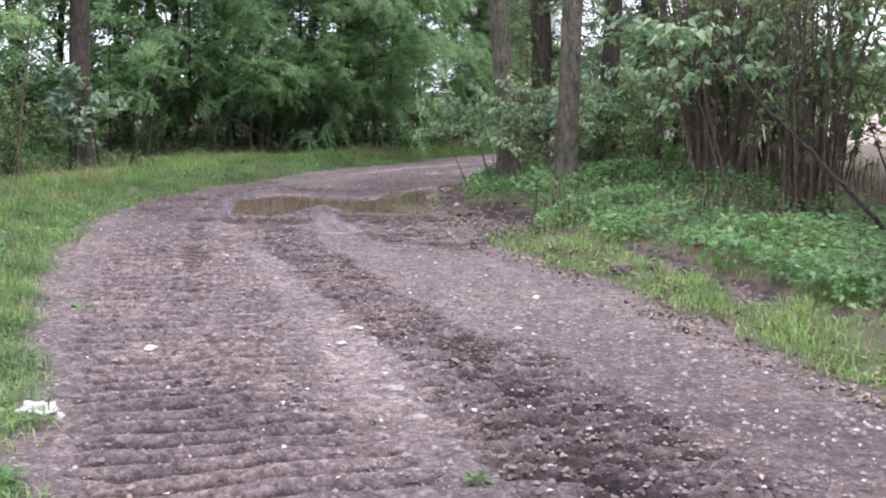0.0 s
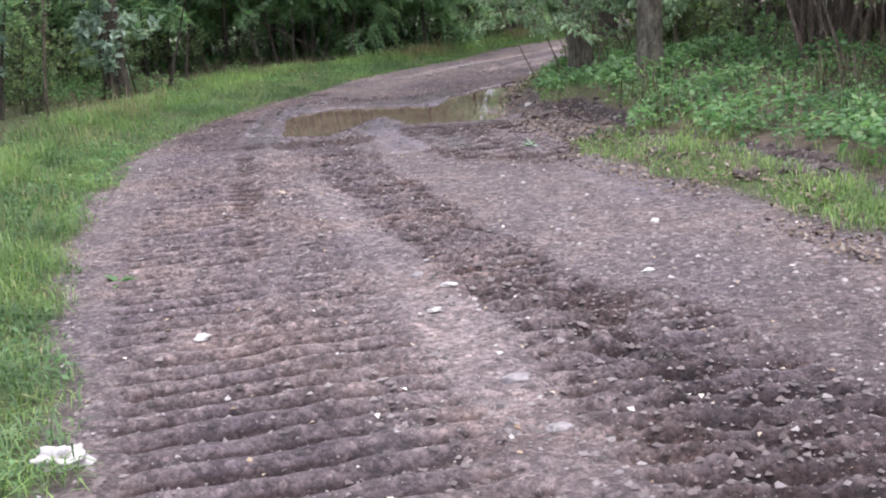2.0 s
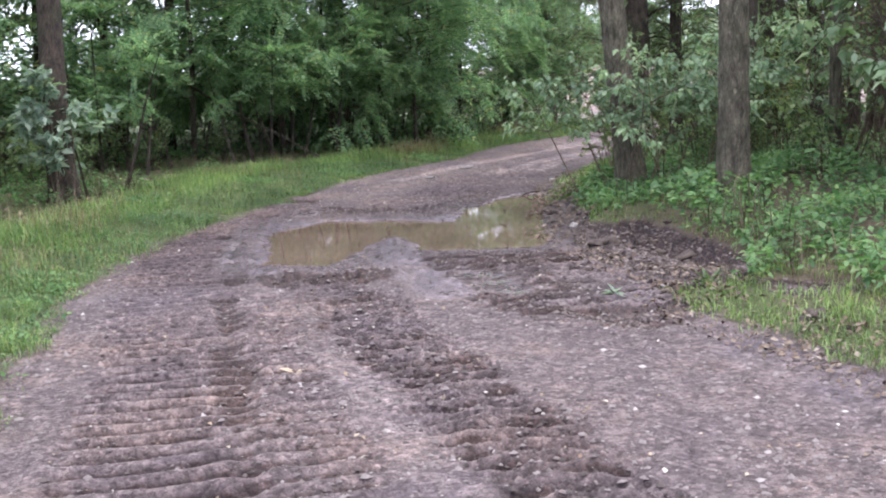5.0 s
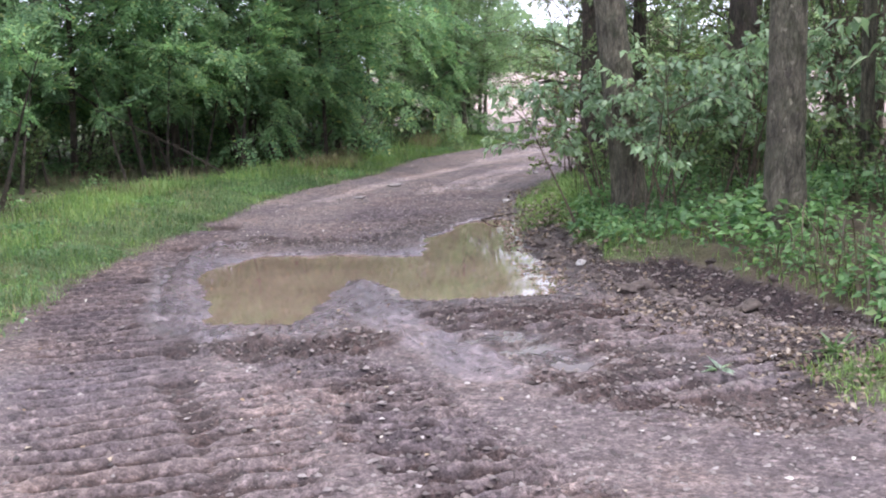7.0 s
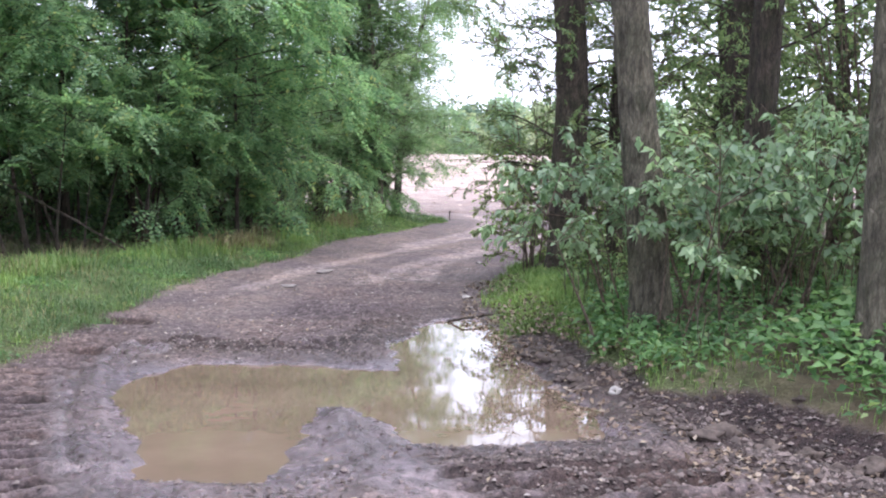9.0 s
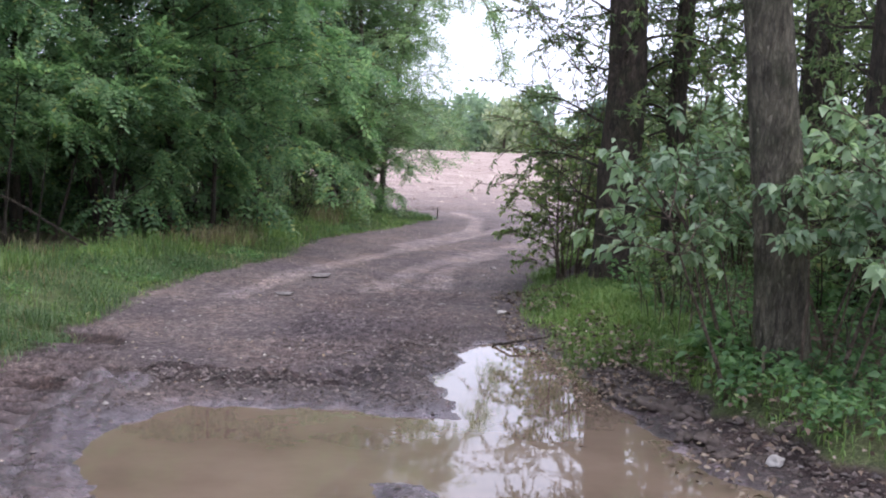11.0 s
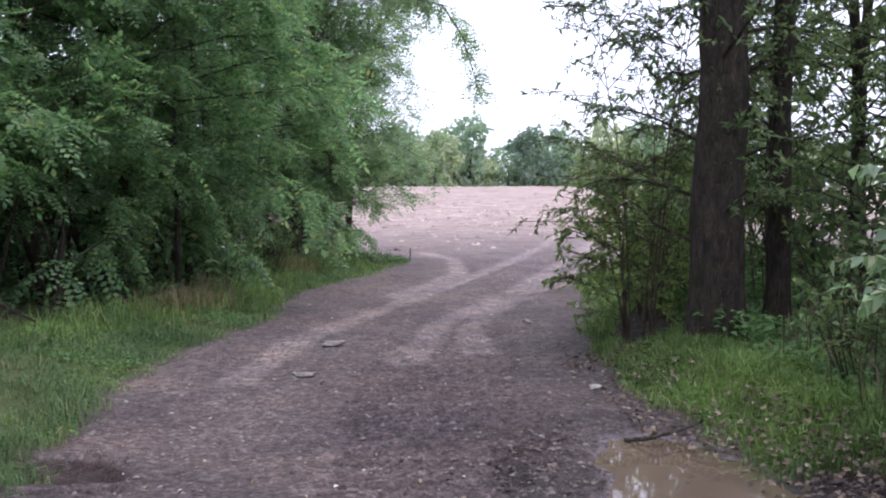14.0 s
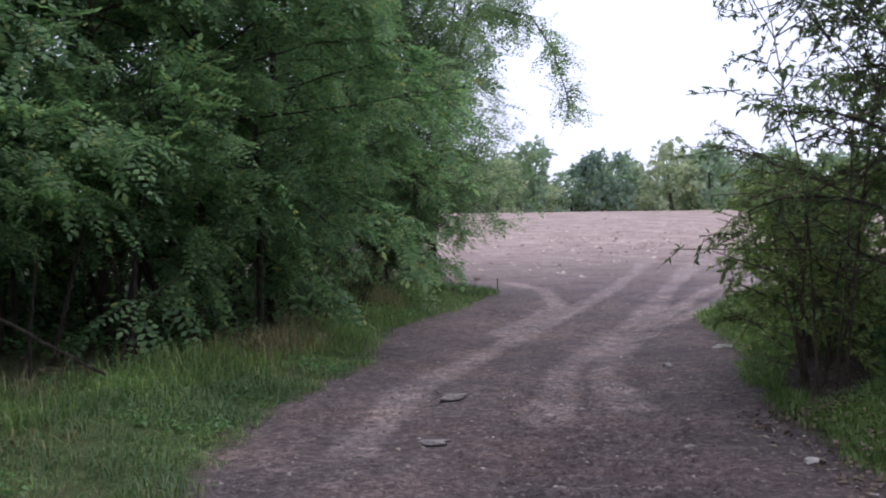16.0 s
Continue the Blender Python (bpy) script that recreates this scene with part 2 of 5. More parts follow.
FIELD_CLOD = island_material("field_clods", [(0.0, (0.13, 0.09, 0.078)), (0.5, (0.32, 0.24, 0.21)), (0.85, (0.46, 0.37, 0.31)), (1.0, (0.66, 0.56, 0.44))])
FALLEN = island_material("fallen_leaves", [(0.0, (0.16, 0.10, 0.06)), (0.4, (0.30, 0.22, 0.14)), (0.8, (0.42, 0.35, 0.26)), (1.0, (0.62, 0.58, 0.52))], 0.7)

# ---------------------------------------------------------------- plan of the ground
LEFT_Y = [-14, -3, 0, 3, 5, 6.63, 9, 11.3, 13.4, 16, 17.5, 19.3, 21, 23, 24.8, 26.2, 27.7, 30.4, 32.5, 33.7, 36.5, 39]
LEFT_X = [3.2, 1.6, 0.9, 0.1, -0.6, -1.24, -2.2, -2.9, -3.4, -3.65, -3.62, -3.3, -2.9, -2.4, -1.9, -1.2, -0.4, 0.4, 1.5, 2.5, 3.9, 4.4]
RIGHT_Y = [-14, -3, 2, 5, 7, 9, 10.2, 11.2, 12.4, 14, 15.5, 17, 18.3, 20, 21.3, 22.5, 23.7, 24.9, 26.6, 28.3, 31, 32.4, 34.8, 37, 40]
RIGHT_X = [9.5, 7, 5.4, 4.3, 3.5, 2.9, 2.6, 2.1, 1.65, 1.35, 1.1, 0.85, 0.82, 0.97, 1.2, 1.5, 1.85, 2.4, 3.2, 4.1, 5.1, 6.8, 8, 10, 14]
WOOD_Y = [-14, 5, 10, 13.5, 16, 19, 22.5, 25, 26, 27.8, 28.6, 31, 33.5, 38]
WOOD_X = [-2, -3.0, -4.4, -5.2, -5.25, -5.2, -4.8, -3.9, -3.0, -1.75, -1.1, 0.05, 0.65, 2.2]
PUDDLE = [(-2.4, 17.6), (-2.39, 18.4), (-2.0, 19.0), (-1.04, 18.74), (-0.4, 18.5), (-0.15, 19.8), (0.52, 20.95), (0.85, 21.0), (1.0, 20.6),
          (0.88, 19.4), (0.74, 18.4), (0.72, 17.4), (0.66, 16.6), (0.55, 16.2), (0.3, 16.2), (-0.17, 16.15), (-0.63, 16.3), (-0.72, 16.9),
          (-0.85, 17.3), (-1.1, 17.25), (-1.24, 16.8), (-1.38, 16.05), (-1.52, 15.6), (-2.16, 15.8), (-2.27, 16.5)]
POOL_A = [(-0.35, 14.75), (-0.1, 15.0), (0.12, 14.8), (-0.05, 14.7)]
POOL_B = [(-0.1, 14.45), (0.1, 14.55), (0.3, 14.15), (0.2, 13.95), (0.02, 14.1)]
RUT_LEFT = [(0.7, 3.6), (0.2, 4.9), (-0.18, 5.84), (-0.61, 6.95), (-1.28, 8.8), (-1.85, 11), (-2.2, 12.6), (-2.55, 14), (-2.88, 15.6), (-3.12, 16.8), (-3.22, 18), (-3.1, 19.5), (-2.75, 21)]
RUT_RIGHT = [(2.2, 3.2), (1.75, 4.9), (1.53, 5.69), (1.3, 6.7), (1.0, 7.7), (0.53, 9.1), (-0.22, 11.2), (-0.75, 12.5), (-1.1, 13.7), (-1.5, 14.8), (-1.8, 15.5)]
BROKEN = [(2.3, 13.2), (3.0, 11.9), (3.35, 10.6), (3.5, 9.6), (3.95, 8.0)]
RUT_MID = [(0.9, 13.2), (0.45, 14.2), (0.15, 15.2), (-0.05, 15.9)]
RUT_NEAR = [(1.3, 7.8), (1.62, 6.8), (1.95, 5.8), (2.3, 4.6), (2.6, 3.4)]
RUT_INNER = [(1.35, 3.6), (0.9, 4.9), (0.4, 6.2), (-0.35, 8.2), (-0.95, 10.2), (-1.55, 12.2), (-1.95, 14.2)]
RUT_BACK = [(-2.7, 19.5), (-2.0, 19.75), (-1.0, 19.45), (-0.45, 19.7), (-0.1, 20.5)]
RUT_FRONT = [(-2.1, 15.0), (-1.6, 14.7), (-1.1, 14.85)]
RUT_FAR = [(-0.9, 19.3), (-0.5, 21), (0.1, 23), (0.8, 25)]
LANES = [[(-1.37, 23.6), (-0.42, 25.9), (0.87, 27.9), (2.8, 31), (6.6, 37), (13.5, 49)], [(1.0, 24.5), (1.6, 26.4), (3.3, 29.3), (5.6, 33), (7.6, 36.6), (13.9, 46.3)],
         [(1.8, 30), (4.1, 33.7), (5.4, 37.8), (5.4, 40)], [(3.4, 29.3), (6.3, 32.6), (9.9, 37.5), (14, 43)], [(0.2, 24.2), (1.3, 26.6), (2.9, 29.0), (5.1, 32.4), (7.2, 36), (13, 45.5)], [(2.2, 28), (4.6, 31.2), (8.2, 36), (12.4, 41.4)], [(0.75, 6.6), (0.15, 8.6), (-0.5, 10.6), (-0.95, 12.2)]]
# line, half width, depth of the cuts, their spacing, how crumbled, how dark, slant
RUTS = ((RUT_LEFT, 0.48, 0.085, 0.20, 0.12, 1.25, 0.05), (RUT_INNER, 0.32, 0.040, 0.20, 0.06, 0.8, 0.03), (RUT_RIGHT, 0.34, 0.080, 0.18, 0.7, 0.75, 0.30), (RUT_NEAR, 0.42, 0.065, 0.19, 0.7, 0.7, 0.25),
        (RUT_MID, 0.74, 0.070, 0.23, 0.6, 1.5, 0.16), (RUT_BACK, 0.30, 0.02, 0.2, 0.9, 1.25, 0.0), (RUT_FRONT, 0.30, 0.02, 0.2, 1.3, 1.2, 0.0), (RUT_FAR, 0.75, 0.024, 0.22, 0.2, 0.45, 0.05))
# smooth wet mud that the wheels have pressed round the puddle
SHEEN = ([(-2.35, 19.6), (-2.66, 18.4), (-2.62, 17.0), (-2.42, 16.0), (-2.0, 15.35)], [(-1.0, 17.1), (-0.95, 16.2), (-0.8, 15.3), (-0.5, 14.6), (-0.3, 13.9)], [(0.75, 14.9), (1.0, 13.6), (1.5, 12.2), (1.9, 10.8)])
WATER_Z = -0.035
LATTICE = np.random.default_rng(7).random((256, 256))


def value_noise(x, y, scale, octaves=3):
    out, amp, total = 0.0, 1.0, 0.0
    for o in range(octaves):
        u, v = x * scale * 2**o + 17.3 * o, y * scale * 2**o + 5.1 * o
        i, j = np.floor(u).astype(int), np.floor(v).astype(int)
        f, g = u - i, v - j
        f, g = f * f * (3 - 2 * f), g * g * (3 - 2 * g)
        a, b = LATTICE[i % 256, j % 256], LATTICE[(i + 1) % 256, j % 256]
        c, d = LATTICE[i % 256, (j + 1) % 256], LATTICE[(i + 1) % 256, (j + 1) % 256]
        out = out + amp * ((a * (1 - f) + b * f) * (1 - g) + (c * (1 - f) + d * f) * g)
        total += amp
        amp *= 0.5
    return out / total * 2 - 1


def smooth(a, b, v):
    t = np.clip((v - a) / (b - a), 0, 1)
    return t * t * (3 - 2 * t)


def to_line(x, y, line, closed=False, sided=False):
    """The distance to a line of points and the length along it of the nearest place; sided: the signed distance too."""
    best, along, across, run = np.full(np.shape(x), 1e9), np.zeros(np.shape(x)), np.zeros(np.shape(x)), 0.0
    pts = list(line) + ([line[0]] if closed else [])
    for (ax, ay), (bx, by) in zip(pts, pts[1:]):
        length = math.hypot(bx - ax, by - ay)
        t = np.clip(((x - ax) * (bx - ax) + (y - ay) * (by - ay)) / length**2, 0, 1)
        d = np.hypot(x - ax - t * (bx - ax), y - ay - t * (by - ay))
        near = d < best
        best, along = np.where(near, d, best), np.where(near, run + t * length, along)
        if sided:
            across = np.where(near, ((x - ax) * (by - ay) - (y - ay) * (bx - ax)) / length, across)
        run += length
    return (best, along, across) if sided else (best, along)


def inside(x, y, poly):
    """The signed distance to a closed outline: positive within it."""
    d, _ = to_line(x, y, poly, True)
    odd = np.zeros(np.shape(x), bool)
    for (ax, ay), (bx, by) in zip(poly, poly[1:] + poly[:1]):
        if ay != by:
            odd ^= ((ay > y) != (by > y)) & (x < (bx - ax) * (y - ay) / (by - ay) + ax)
    return np.where(odd, d, -d)


def ground(x, y):
    """Height and surface of the ground: z, track, wet, field, turf, lane, churn."""
    x, y = np.asarray(x, float), np.asarray(y, float)
    wob = 0.10 * value_noise(x, y, 0.9, 3) + 0.12 * value_noise(x, y, 4.0, 3)
    dl = (x - np.interp(y, LEFT_Y, LEFT_X)) * 0.88 + wob
    dr = (np.interp(y, RIGHT_Y, RIGHT_X) - x) * 0.88 + wob
    opens = smooth(38.0, 40.5, y + 2 * wob + 0.6 * np.clip(x - 6, 0, 12)) * smooth(-1.5, 1.5, x - 0.02 * (y - 40))
    track = smooth(-0.20, 0.12, np.minimum(dl, dr))
    track = np.maximum(track, opens)
    field = smooth(33.0, 60.0, y + 5 * wob + 2.5 * value_noise(x, y, 0.25, 2)) * np.maximum(opens, smooth(30, 38, y) * track)
    z = 0.022 * value_noise(x, y, 0.6, 3) + 0.016 * value_noise(x, y, 4, 4)
    shut = 1 - opens
    z = z + shut * (0.17 * smooth(0.0, 1.0, -dl) + 0.16 * smooth(0.8, 4.5, -dl) + 0.03 * value_noise(x, y, 1.6, 3) * smooth(0, 0.5, -dl))
    bank = smooth(13.0, 17.0, y)
    z = z + shut * ((0.10 + 0.12 * bank) * smooth(0.0, 0.6, -dr) + (0.08 + 0.12 * bank) * smooth(0.7, 2.2, -dr) + 0.05 * value_noise(x, y, 1.8, 3) * smooth(0, 0.5, -dr))
    z = z + 1.72 * smooth(38, 100, y) - 0.5 * smooth(105, 220, y)
    z = z + field * (0.02 * value_noise(x, y, 1.2, 3) + 0.015 * np.sin(y * 5.0 + value_noise(x, y, 0.3, 2)) * smooth(58, 46, y))
    # the dug pit and broken soil beside the track, and the ditch before the field
    pit = np.exp(-(((x - 1.76 + 0.34 * (y - 15.4)) / 0.27) ** 2 + ((y - 15.4) / 1.15) ** 4))
    cut = np.exp(-(((x - 2.75 - 0.42 * (y - 24.5)) / 0.36) ** 2 + ((y - 24.5) / 1.0) ** 2))
    ditch = np.exp(-(((x - 4.7) / 1.5) ** 2 + ((y - 41.6 - 0.2 * (x - 4.7)) / 0.6) ** 2))
    field = field * (1 - 0.9 * ditch)
    z = z - 0.27 * pit - 0.42 * ditch - 0.10 * cut
    shore = inside(x, y, PUDDLE)
    film = np.maximum(inside(x, y, POOL_A), inside(x, y, POOL_B))
    shore = shore + 0.13 * value_noise(x, y, 2.6, 4) + 0.07 * value_noise(x, y, 9.0, 3)
    calm = smooth(0.12, 0.8, -shore)
    churn_shade = np.zeros(np.shape(x))
    for line, width, deep, pitch, rough, dark, skew in RUTS:
        d, s, side = to_line(x, y, line, sided=True)
        ragged = 0.10 * value_noise(x, y, 1.7, 3) + 0.05 * value_noise(x, y, 6.0, 2)
        core = smooth(width * 1.12, width * 0.78, d + ragged)
        # narrow cuts of a crawler's plates, with the soil pushed up beside each
        turn = (s + skew * side + 0.03 * value_noise(x, y, 1.4, 2) + 0.02 * value_noise(x, y, 7.0, 2)) / pitch
        phase = np.abs(turn - np.round(turn)) * pitch
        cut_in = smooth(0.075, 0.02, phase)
        lip = smooth(0.06, 0.095, phase)
        fade = smooth(-0.5, 0.35, value_noise(x + 31, y, 1.3, 3) + 0.5 * value_noise(x, y + 9, 4.0, 2) + 0.5)
        z = z + calm * core * fade * (0.010 * lip - deep * cut_in)
        crumbs = np.maximum(value_noise(x, y, 9, 3), -0.3) * 0.045 + np.maximum(value_noise(x + 5, y, 20, 2), -0.3) * 0.028
        z = z + calm * core * rough * crumbs
        rim = np.exp(-(((d + ragged - width * 1.1) / 0.09) ** 2))
        z = z + calm * 0.02 * rim * np.clip(0.3 + value_noise(x, y, 5, 2), 0, 1)
        patchy = smooth(-0.35, 0.35, value_noise(x, y, 5.0, 4) + 0.5 * value_noise(x, y, 1.2, 2))
        # crumbled soil darkens; cut_in adds painted shade at the bottom of each cut
        churn_shade = np.maximum(churn_shade, core * np.clip(rough * dark * (0.15 + 0.85 * patchy) * 0.85 + cut_in * fade * 0.9 * dark, 0, 1))
    rough_rim = np.exp(-(((-shore - 0.35) / 0.3) ** 2))
    pool = smooth(-0.25, -0.05, film + 0.05 * value_noise(x, y, 5, 3))
    z = z * (1 - pool) + pool * (-0.034 + 0.022 * value_noise(x, y, 6, 3))
    z = z + rough_rim * (0.05 * np.maximum(value_noise(x, y, 6, 3), -0.2) + 0.035 * np.maximum(value_noise(x, y, 14, 2), 0)) * track
    z = np.where(shore > -0.25, np.minimum(z, 0.03), z)
    z = z * (1 - smooth(-0.35, -0.05, shore)) + smooth(-0.35, -0.05, shore) * (WATER_Z - 0.20 * smooth(-0.02, 0.7, shore) - np.clip(shore, -0.2, 0.02) * 0.25)
    wet = np.clip(smooth(-0.75, -0.10, shore + 0.35 * value_noise(x, y, 1.5, 3)) + smooth(-0.12, 0.05, film) + 0.35 * smooth(0.1, 0.6, value_noise(x, y, 0.35, 3)) * smooth(12, 15, y) * smooth(26, 22, y), 0, 1) * track * (1 - 0.75 * smooth(18.4, 19.2, y) * (shore < -0.05))
    for line, width, share in zip(SHEEN, (0.30, 0.34, 0.36), (1.0, 0.9, 0.3)):
        d, _ = to_line(x, y, line)
        pressed = share * smooth(width, width * 0.45, d + 0.10 * value_noise(x, y, 2.0, 3)) * track
        wet = np.maximum(wet, pressed)
        z = z + 0.011 * pressed * smooth(0.02, 0.15, -shore) * np.sin((d + 0.04 * value_noise(x, y, 1.5, 2)) * 2 * math.pi / 0.115)
        churn_shade = churn_shade * (1 - 0.75 * pressed)
    strip = smooth(0.34, 0.14, to_line(x, y, BROKEN)[0] + 0.14 * value_noise(x, y, 1.5, 3)) * smooth(-0.5, -0.1, value_noise(x, y, 1.1, 3))
    z = z - 0.07 * strip
    bare = np.clip(strip * 1.1 + pit * 1.5 + ditch + cut * 1.3 + 1.1 * smooth(0.75, 0.45, -dr) * (dr < 0.1) * smooth(13.2, 13.9, y) * smooth(16.6, 15.8, y) + smooth(0.45, 0.1, -dr) * (dr < 0.1) * smooth(15, 16.5, y) * smooth(20.5, 19, y) + 0.8 * smooth(0.45, 0.7, value_noise(x, y, 1.3, 3)) * smooth(0.1, 0.3, -dr) * smooth(1.3, 0.7, -dr) * smooth(22, 15, y), 0, 1)
    bare = smooth(0.32, 0.62, bare + 0.18 * value_noise(x, y, 4.5, 3))
    track = np.clip(np.maximum(track, bare), 0, 1)
    churn_shade = np.clip(np.maximum(np.maximum(churn_shade, bare * 0.9), rough_rim * 0.5), 0, 1)
    lane = np.zeros(np.shape(x))
    for line in LANES:
        d, s = to_line(x, y, line)
        lane = np.maximum(lane, (0.45 if line is LANES[6] else 1.0) * smooth(0.23, 0.10, d + 0.05 * value_noise(x, y, 0.8, 2)) * np.clip(0.85 + 0.3 * value_noise(x, y, 3.0, 3), 0, 1))
        z = z - 0.02 * smooth(0.4, 0.2, d)
    # two darker patches at the near right of the track
    dark_patches = np.exp(-(((x - 2.5) / 1.1) ** 2 + ((y - 6.0) / 1.9) ** 2)) + np.exp(-(((x - 1.6) / 0.8) ** 2 + ((y - 3.6) / 1.6) ** 2))
    # damp soil, with the darker patches joined to the same mask
    damp_dark = 0.55 * smooth(17.5, 20.5, y) * smooth(46, 36, y) * (1 - 0.9 * lane) * np.clip(0.8 + 0.5 * value_noise(x, y, 0.7, 3), 0, 1)
    damp_dark = np.clip(damp_dark * 0.12 + 0.9 * dark_patches * (0.8 + 0.6 * value_noise(x, y, 1.3, 3)) + 0.35 * smooth(-0.1, 0.5, value_noise(x, y, 0.8, 3)) + 0.35 * smooth(-3.2, -1.0, shore), 0, 1)
    woods = (np.interp(y, WOOD_Y, WOOD_X) - x) * 0.9 + 1.6 * wob
    turf = np.clip(np.maximum(smooth(0.35, -0.25, woods) * (dl < 0.3), smooth(1.0, 0.2, -dr)), 0, 1) * (1 - track)
    # less darkening where wet: stands in for the pale sky reflection
    return z, track, wet, field, turf, lane, churn_shade, dl, dr, shore, damp_dark * track * (1 - 0.85 * wet), woods


def ground_z(x, y):
    return float(ground(np.array([x]), np.array([y]))[0][0])


# ---------------------------------------------------------------- meshes
def quick_mesh(name, verts, faces, mat, flat=False):
    """A mesh from arrays: verts (n, 3), faces (m, 3) or (m, 4)."""
    me = bpy.data.meshes.new(name)
    verts, faces = np.asarray(verts, np.float32), np.asarray(faces, np.int32)
    k = faces.shape[1]
    me.vertices.add(len(verts))
    me.vertices.foreach_set("co", verts.ravel())
    me.loops.add(faces.size)
    me.loops.foreach_set("vertex_index", faces.ravel())
    me.polygons.add(len(faces))
    me.polygons.foreach_set("loop_start", np.arange(0, faces.size, k, dtype=np.int32))
    me.polygons.foreach_set("use_smooth", np.full(len(faces), not flat))
    me.update(calc_edges=True)
    me.materials.append(mat)
    return me


def merge(pieces):
    """Joins (verts, faces) pairs that have the same number of corners a face."""
    base, vs, fs = 0, [], []
    for v, f in pieces:
        vs.append(v)
        fs.append(np.asarray(f) + base)
        base += len(v)
    return np.concatenate(vs), np.concatenate(fs)


def grown(fine_from, fine_to, step, low, high, rate=1.14):
    """Steps that are even within a stretch and grow outside it."""
    mid = list(np.arange(fine_from, fine_to, step))
    s, a, up = step, mid[-1], []
    while a < high:
        s *= rate
        a += s
        up.append(a)
    s, a, down = step, mid[0], []
    while a > low:
        s *= rate
        a -= s
        down.append(a)
    return np.array(down[::-1] + mid + up)


def build_ground():
    xs = grown(-3.6, 2.4, 0.032, -900, 2.4, 1.10)
    xs = np.concatenate([xs[xs < 2.4], grown(2.43, 10.0, 0.09, 2.4, 900, 1.12)])
    xs = np.unique(np.round(xs, 4))
    ys = np.concatenate([grown(3.6, 13.0, 0.023, -600, 13.0, 1.12)[:-1], np.arange(13.0, 18.0, 0.03), np.arange(18.0, 24.0, 0.06), 24.0 + np.cumsum(np.full(140, 0.12))])
    tail, s = [ys[-1]], 0.09
    while tail[-1] < 1500:
        s *= 1.05
        tail.append(tail[-1] + s)
    ys = np.concatenate([ys, tail[1:]])
    gx, gy = np.meshgrid(xs, ys)
    x, y = gx.ravel(), gy.ravel()
    z, track, wet, field, turf, lane, churn_shade, _, _, _, damp_dark, _ = ground(x, y)
    w, h = len(xs), len(ys)
    i = (np.arange(h - 1)[:, None] * w + np.arange(w - 1)[None]).ravel()
    me = quick_mesh("ground", np.stack([x, y, z], 1), np.stack([i, i + 1, i + 1 + w, i + w], 1), EARTH)
    for name, values in (("track", track), ("wet", wet), ("field", field), ("turf", turf), ("lane", lane), ("churn_shade", churn_shade), ("damp_dark", damp_dark)):
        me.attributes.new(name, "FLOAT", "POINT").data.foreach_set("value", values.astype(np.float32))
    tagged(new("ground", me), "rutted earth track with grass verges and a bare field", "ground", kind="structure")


build_ground()


def build_water(name, outline, grow, label, level=WATER_Z, mat=WATER):
    cx, cy = np.mean(outline, axis=0)
    bm = bmesh.new()
    ring = []
    for (ax, ay), (bx, by), (px, py) in zip(outline, outline[1:] + outline[:1], outline[-1:] + outline[:-1]):
        nx, ny = by - py, px - bx
        k = grow / max(math.hypot(nx, ny), 1e-6)
        s = 1 if inside(np.array([ax + nx * k]), np.array([ay + ny * k]), outline)[0] < 0 else -1
        ring.append(bm.verts.new((ax + s * nx * k, ay + s * ny * k, level)))
    bm.faces.new(ring)
    bmesh.ops.triangulate(bm, faces=bm.faces[:])
    me = bpy.data.meshes.new(name)
    bm.normal_update()
    if sum(f.normal.z for f in bm.faces) < 0:
        bmesh.ops.reverse_faces(bm, faces=bm.faces[:])
    bm.to_mesh(me)
    me.materials.append(mat)
    tagged(new(name, me), label, "puddle", kind="structure")


build_water("water", PUDDLE, 0.12, "brown muddy puddle that mirrors sky and trees")
build_water("water", POOL_A, 0.10, "shallow rainwater lying in the wheel marks", -0.035, FILM)
build_water("water", POOL_B, 0.10, "shallow rainwater lying in the wheel marks", -0.035, FILM)


# ---------------------------------------------------------------- plants
def unit(v):
    return v / np.maximum(np.linalg.norm(v, axis=-1, keepdims=True), 1e-9)


def tube(path, radii, sides, rng, gnarl=0.0):
    """A tapered tube along a path, with an uneven skin; quads."""
    path, radii = np.asarray(path, float), np.asarray(radii, float)
    n = len(path)
    ahead = unit(np.gradient(path, axis=0))
    ref = np.where(np.abs(ahead[:, 2:3]) > 0.9, np.array([[1.0, 0, 0]]), np.array([[0, 0, 1.0]]))
    side = unit(np.cross(ahead, ref))
    for k in range(1, n):  # keep the ring from twisting
        s = side[k - 1] - ahead[k] * (side[k - 1] @ ahead[k])
        side[k] = s / max(np.linalg.norm(s), 1e-9)
    up = np.cross(ahead, side)
    a = np.linspace(0, 2 * math.pi, sides, endpoint=False)
    r = radii[:, None] * (1 + (gnarl * (rng.random((n, sides)) - 0.5) + gnarl * 0.8 * np.sin(a * 3 + rng.random() * 6)[None] * np.ones((n, 1)) if gnarl else 0))
    v = path[:, None] + r[..., None] * (np.cos(a)[None, :, None] * side[:, None] + np.sin(a)[None, :, None] * up[:, None])
    i = np.arange(n - 1)[:, None] * sides
    j, k = np.arange(sides)[None], (np.arange(sides)[None] + 1) % sides
    f = np.stack([i + j, i + k, i + sides + k, i + sides + j], -1).reshape(-1, 4)
    return v.reshape(-1, 3), f


def wander(start, way, length, steps, rng, wobble=0.15, droop=0.0):
    p, d = np.array(start, float), unit(np.array(way, float))
    out, s = [p.copy()], length / steps
    for _ in range(steps):
        d = unit(d + rng.normal(0, wobble, 3) + np.array([0, 0, -droop]))
        p = p + d * s
        out.append(p.copy())
    return np.array(out)


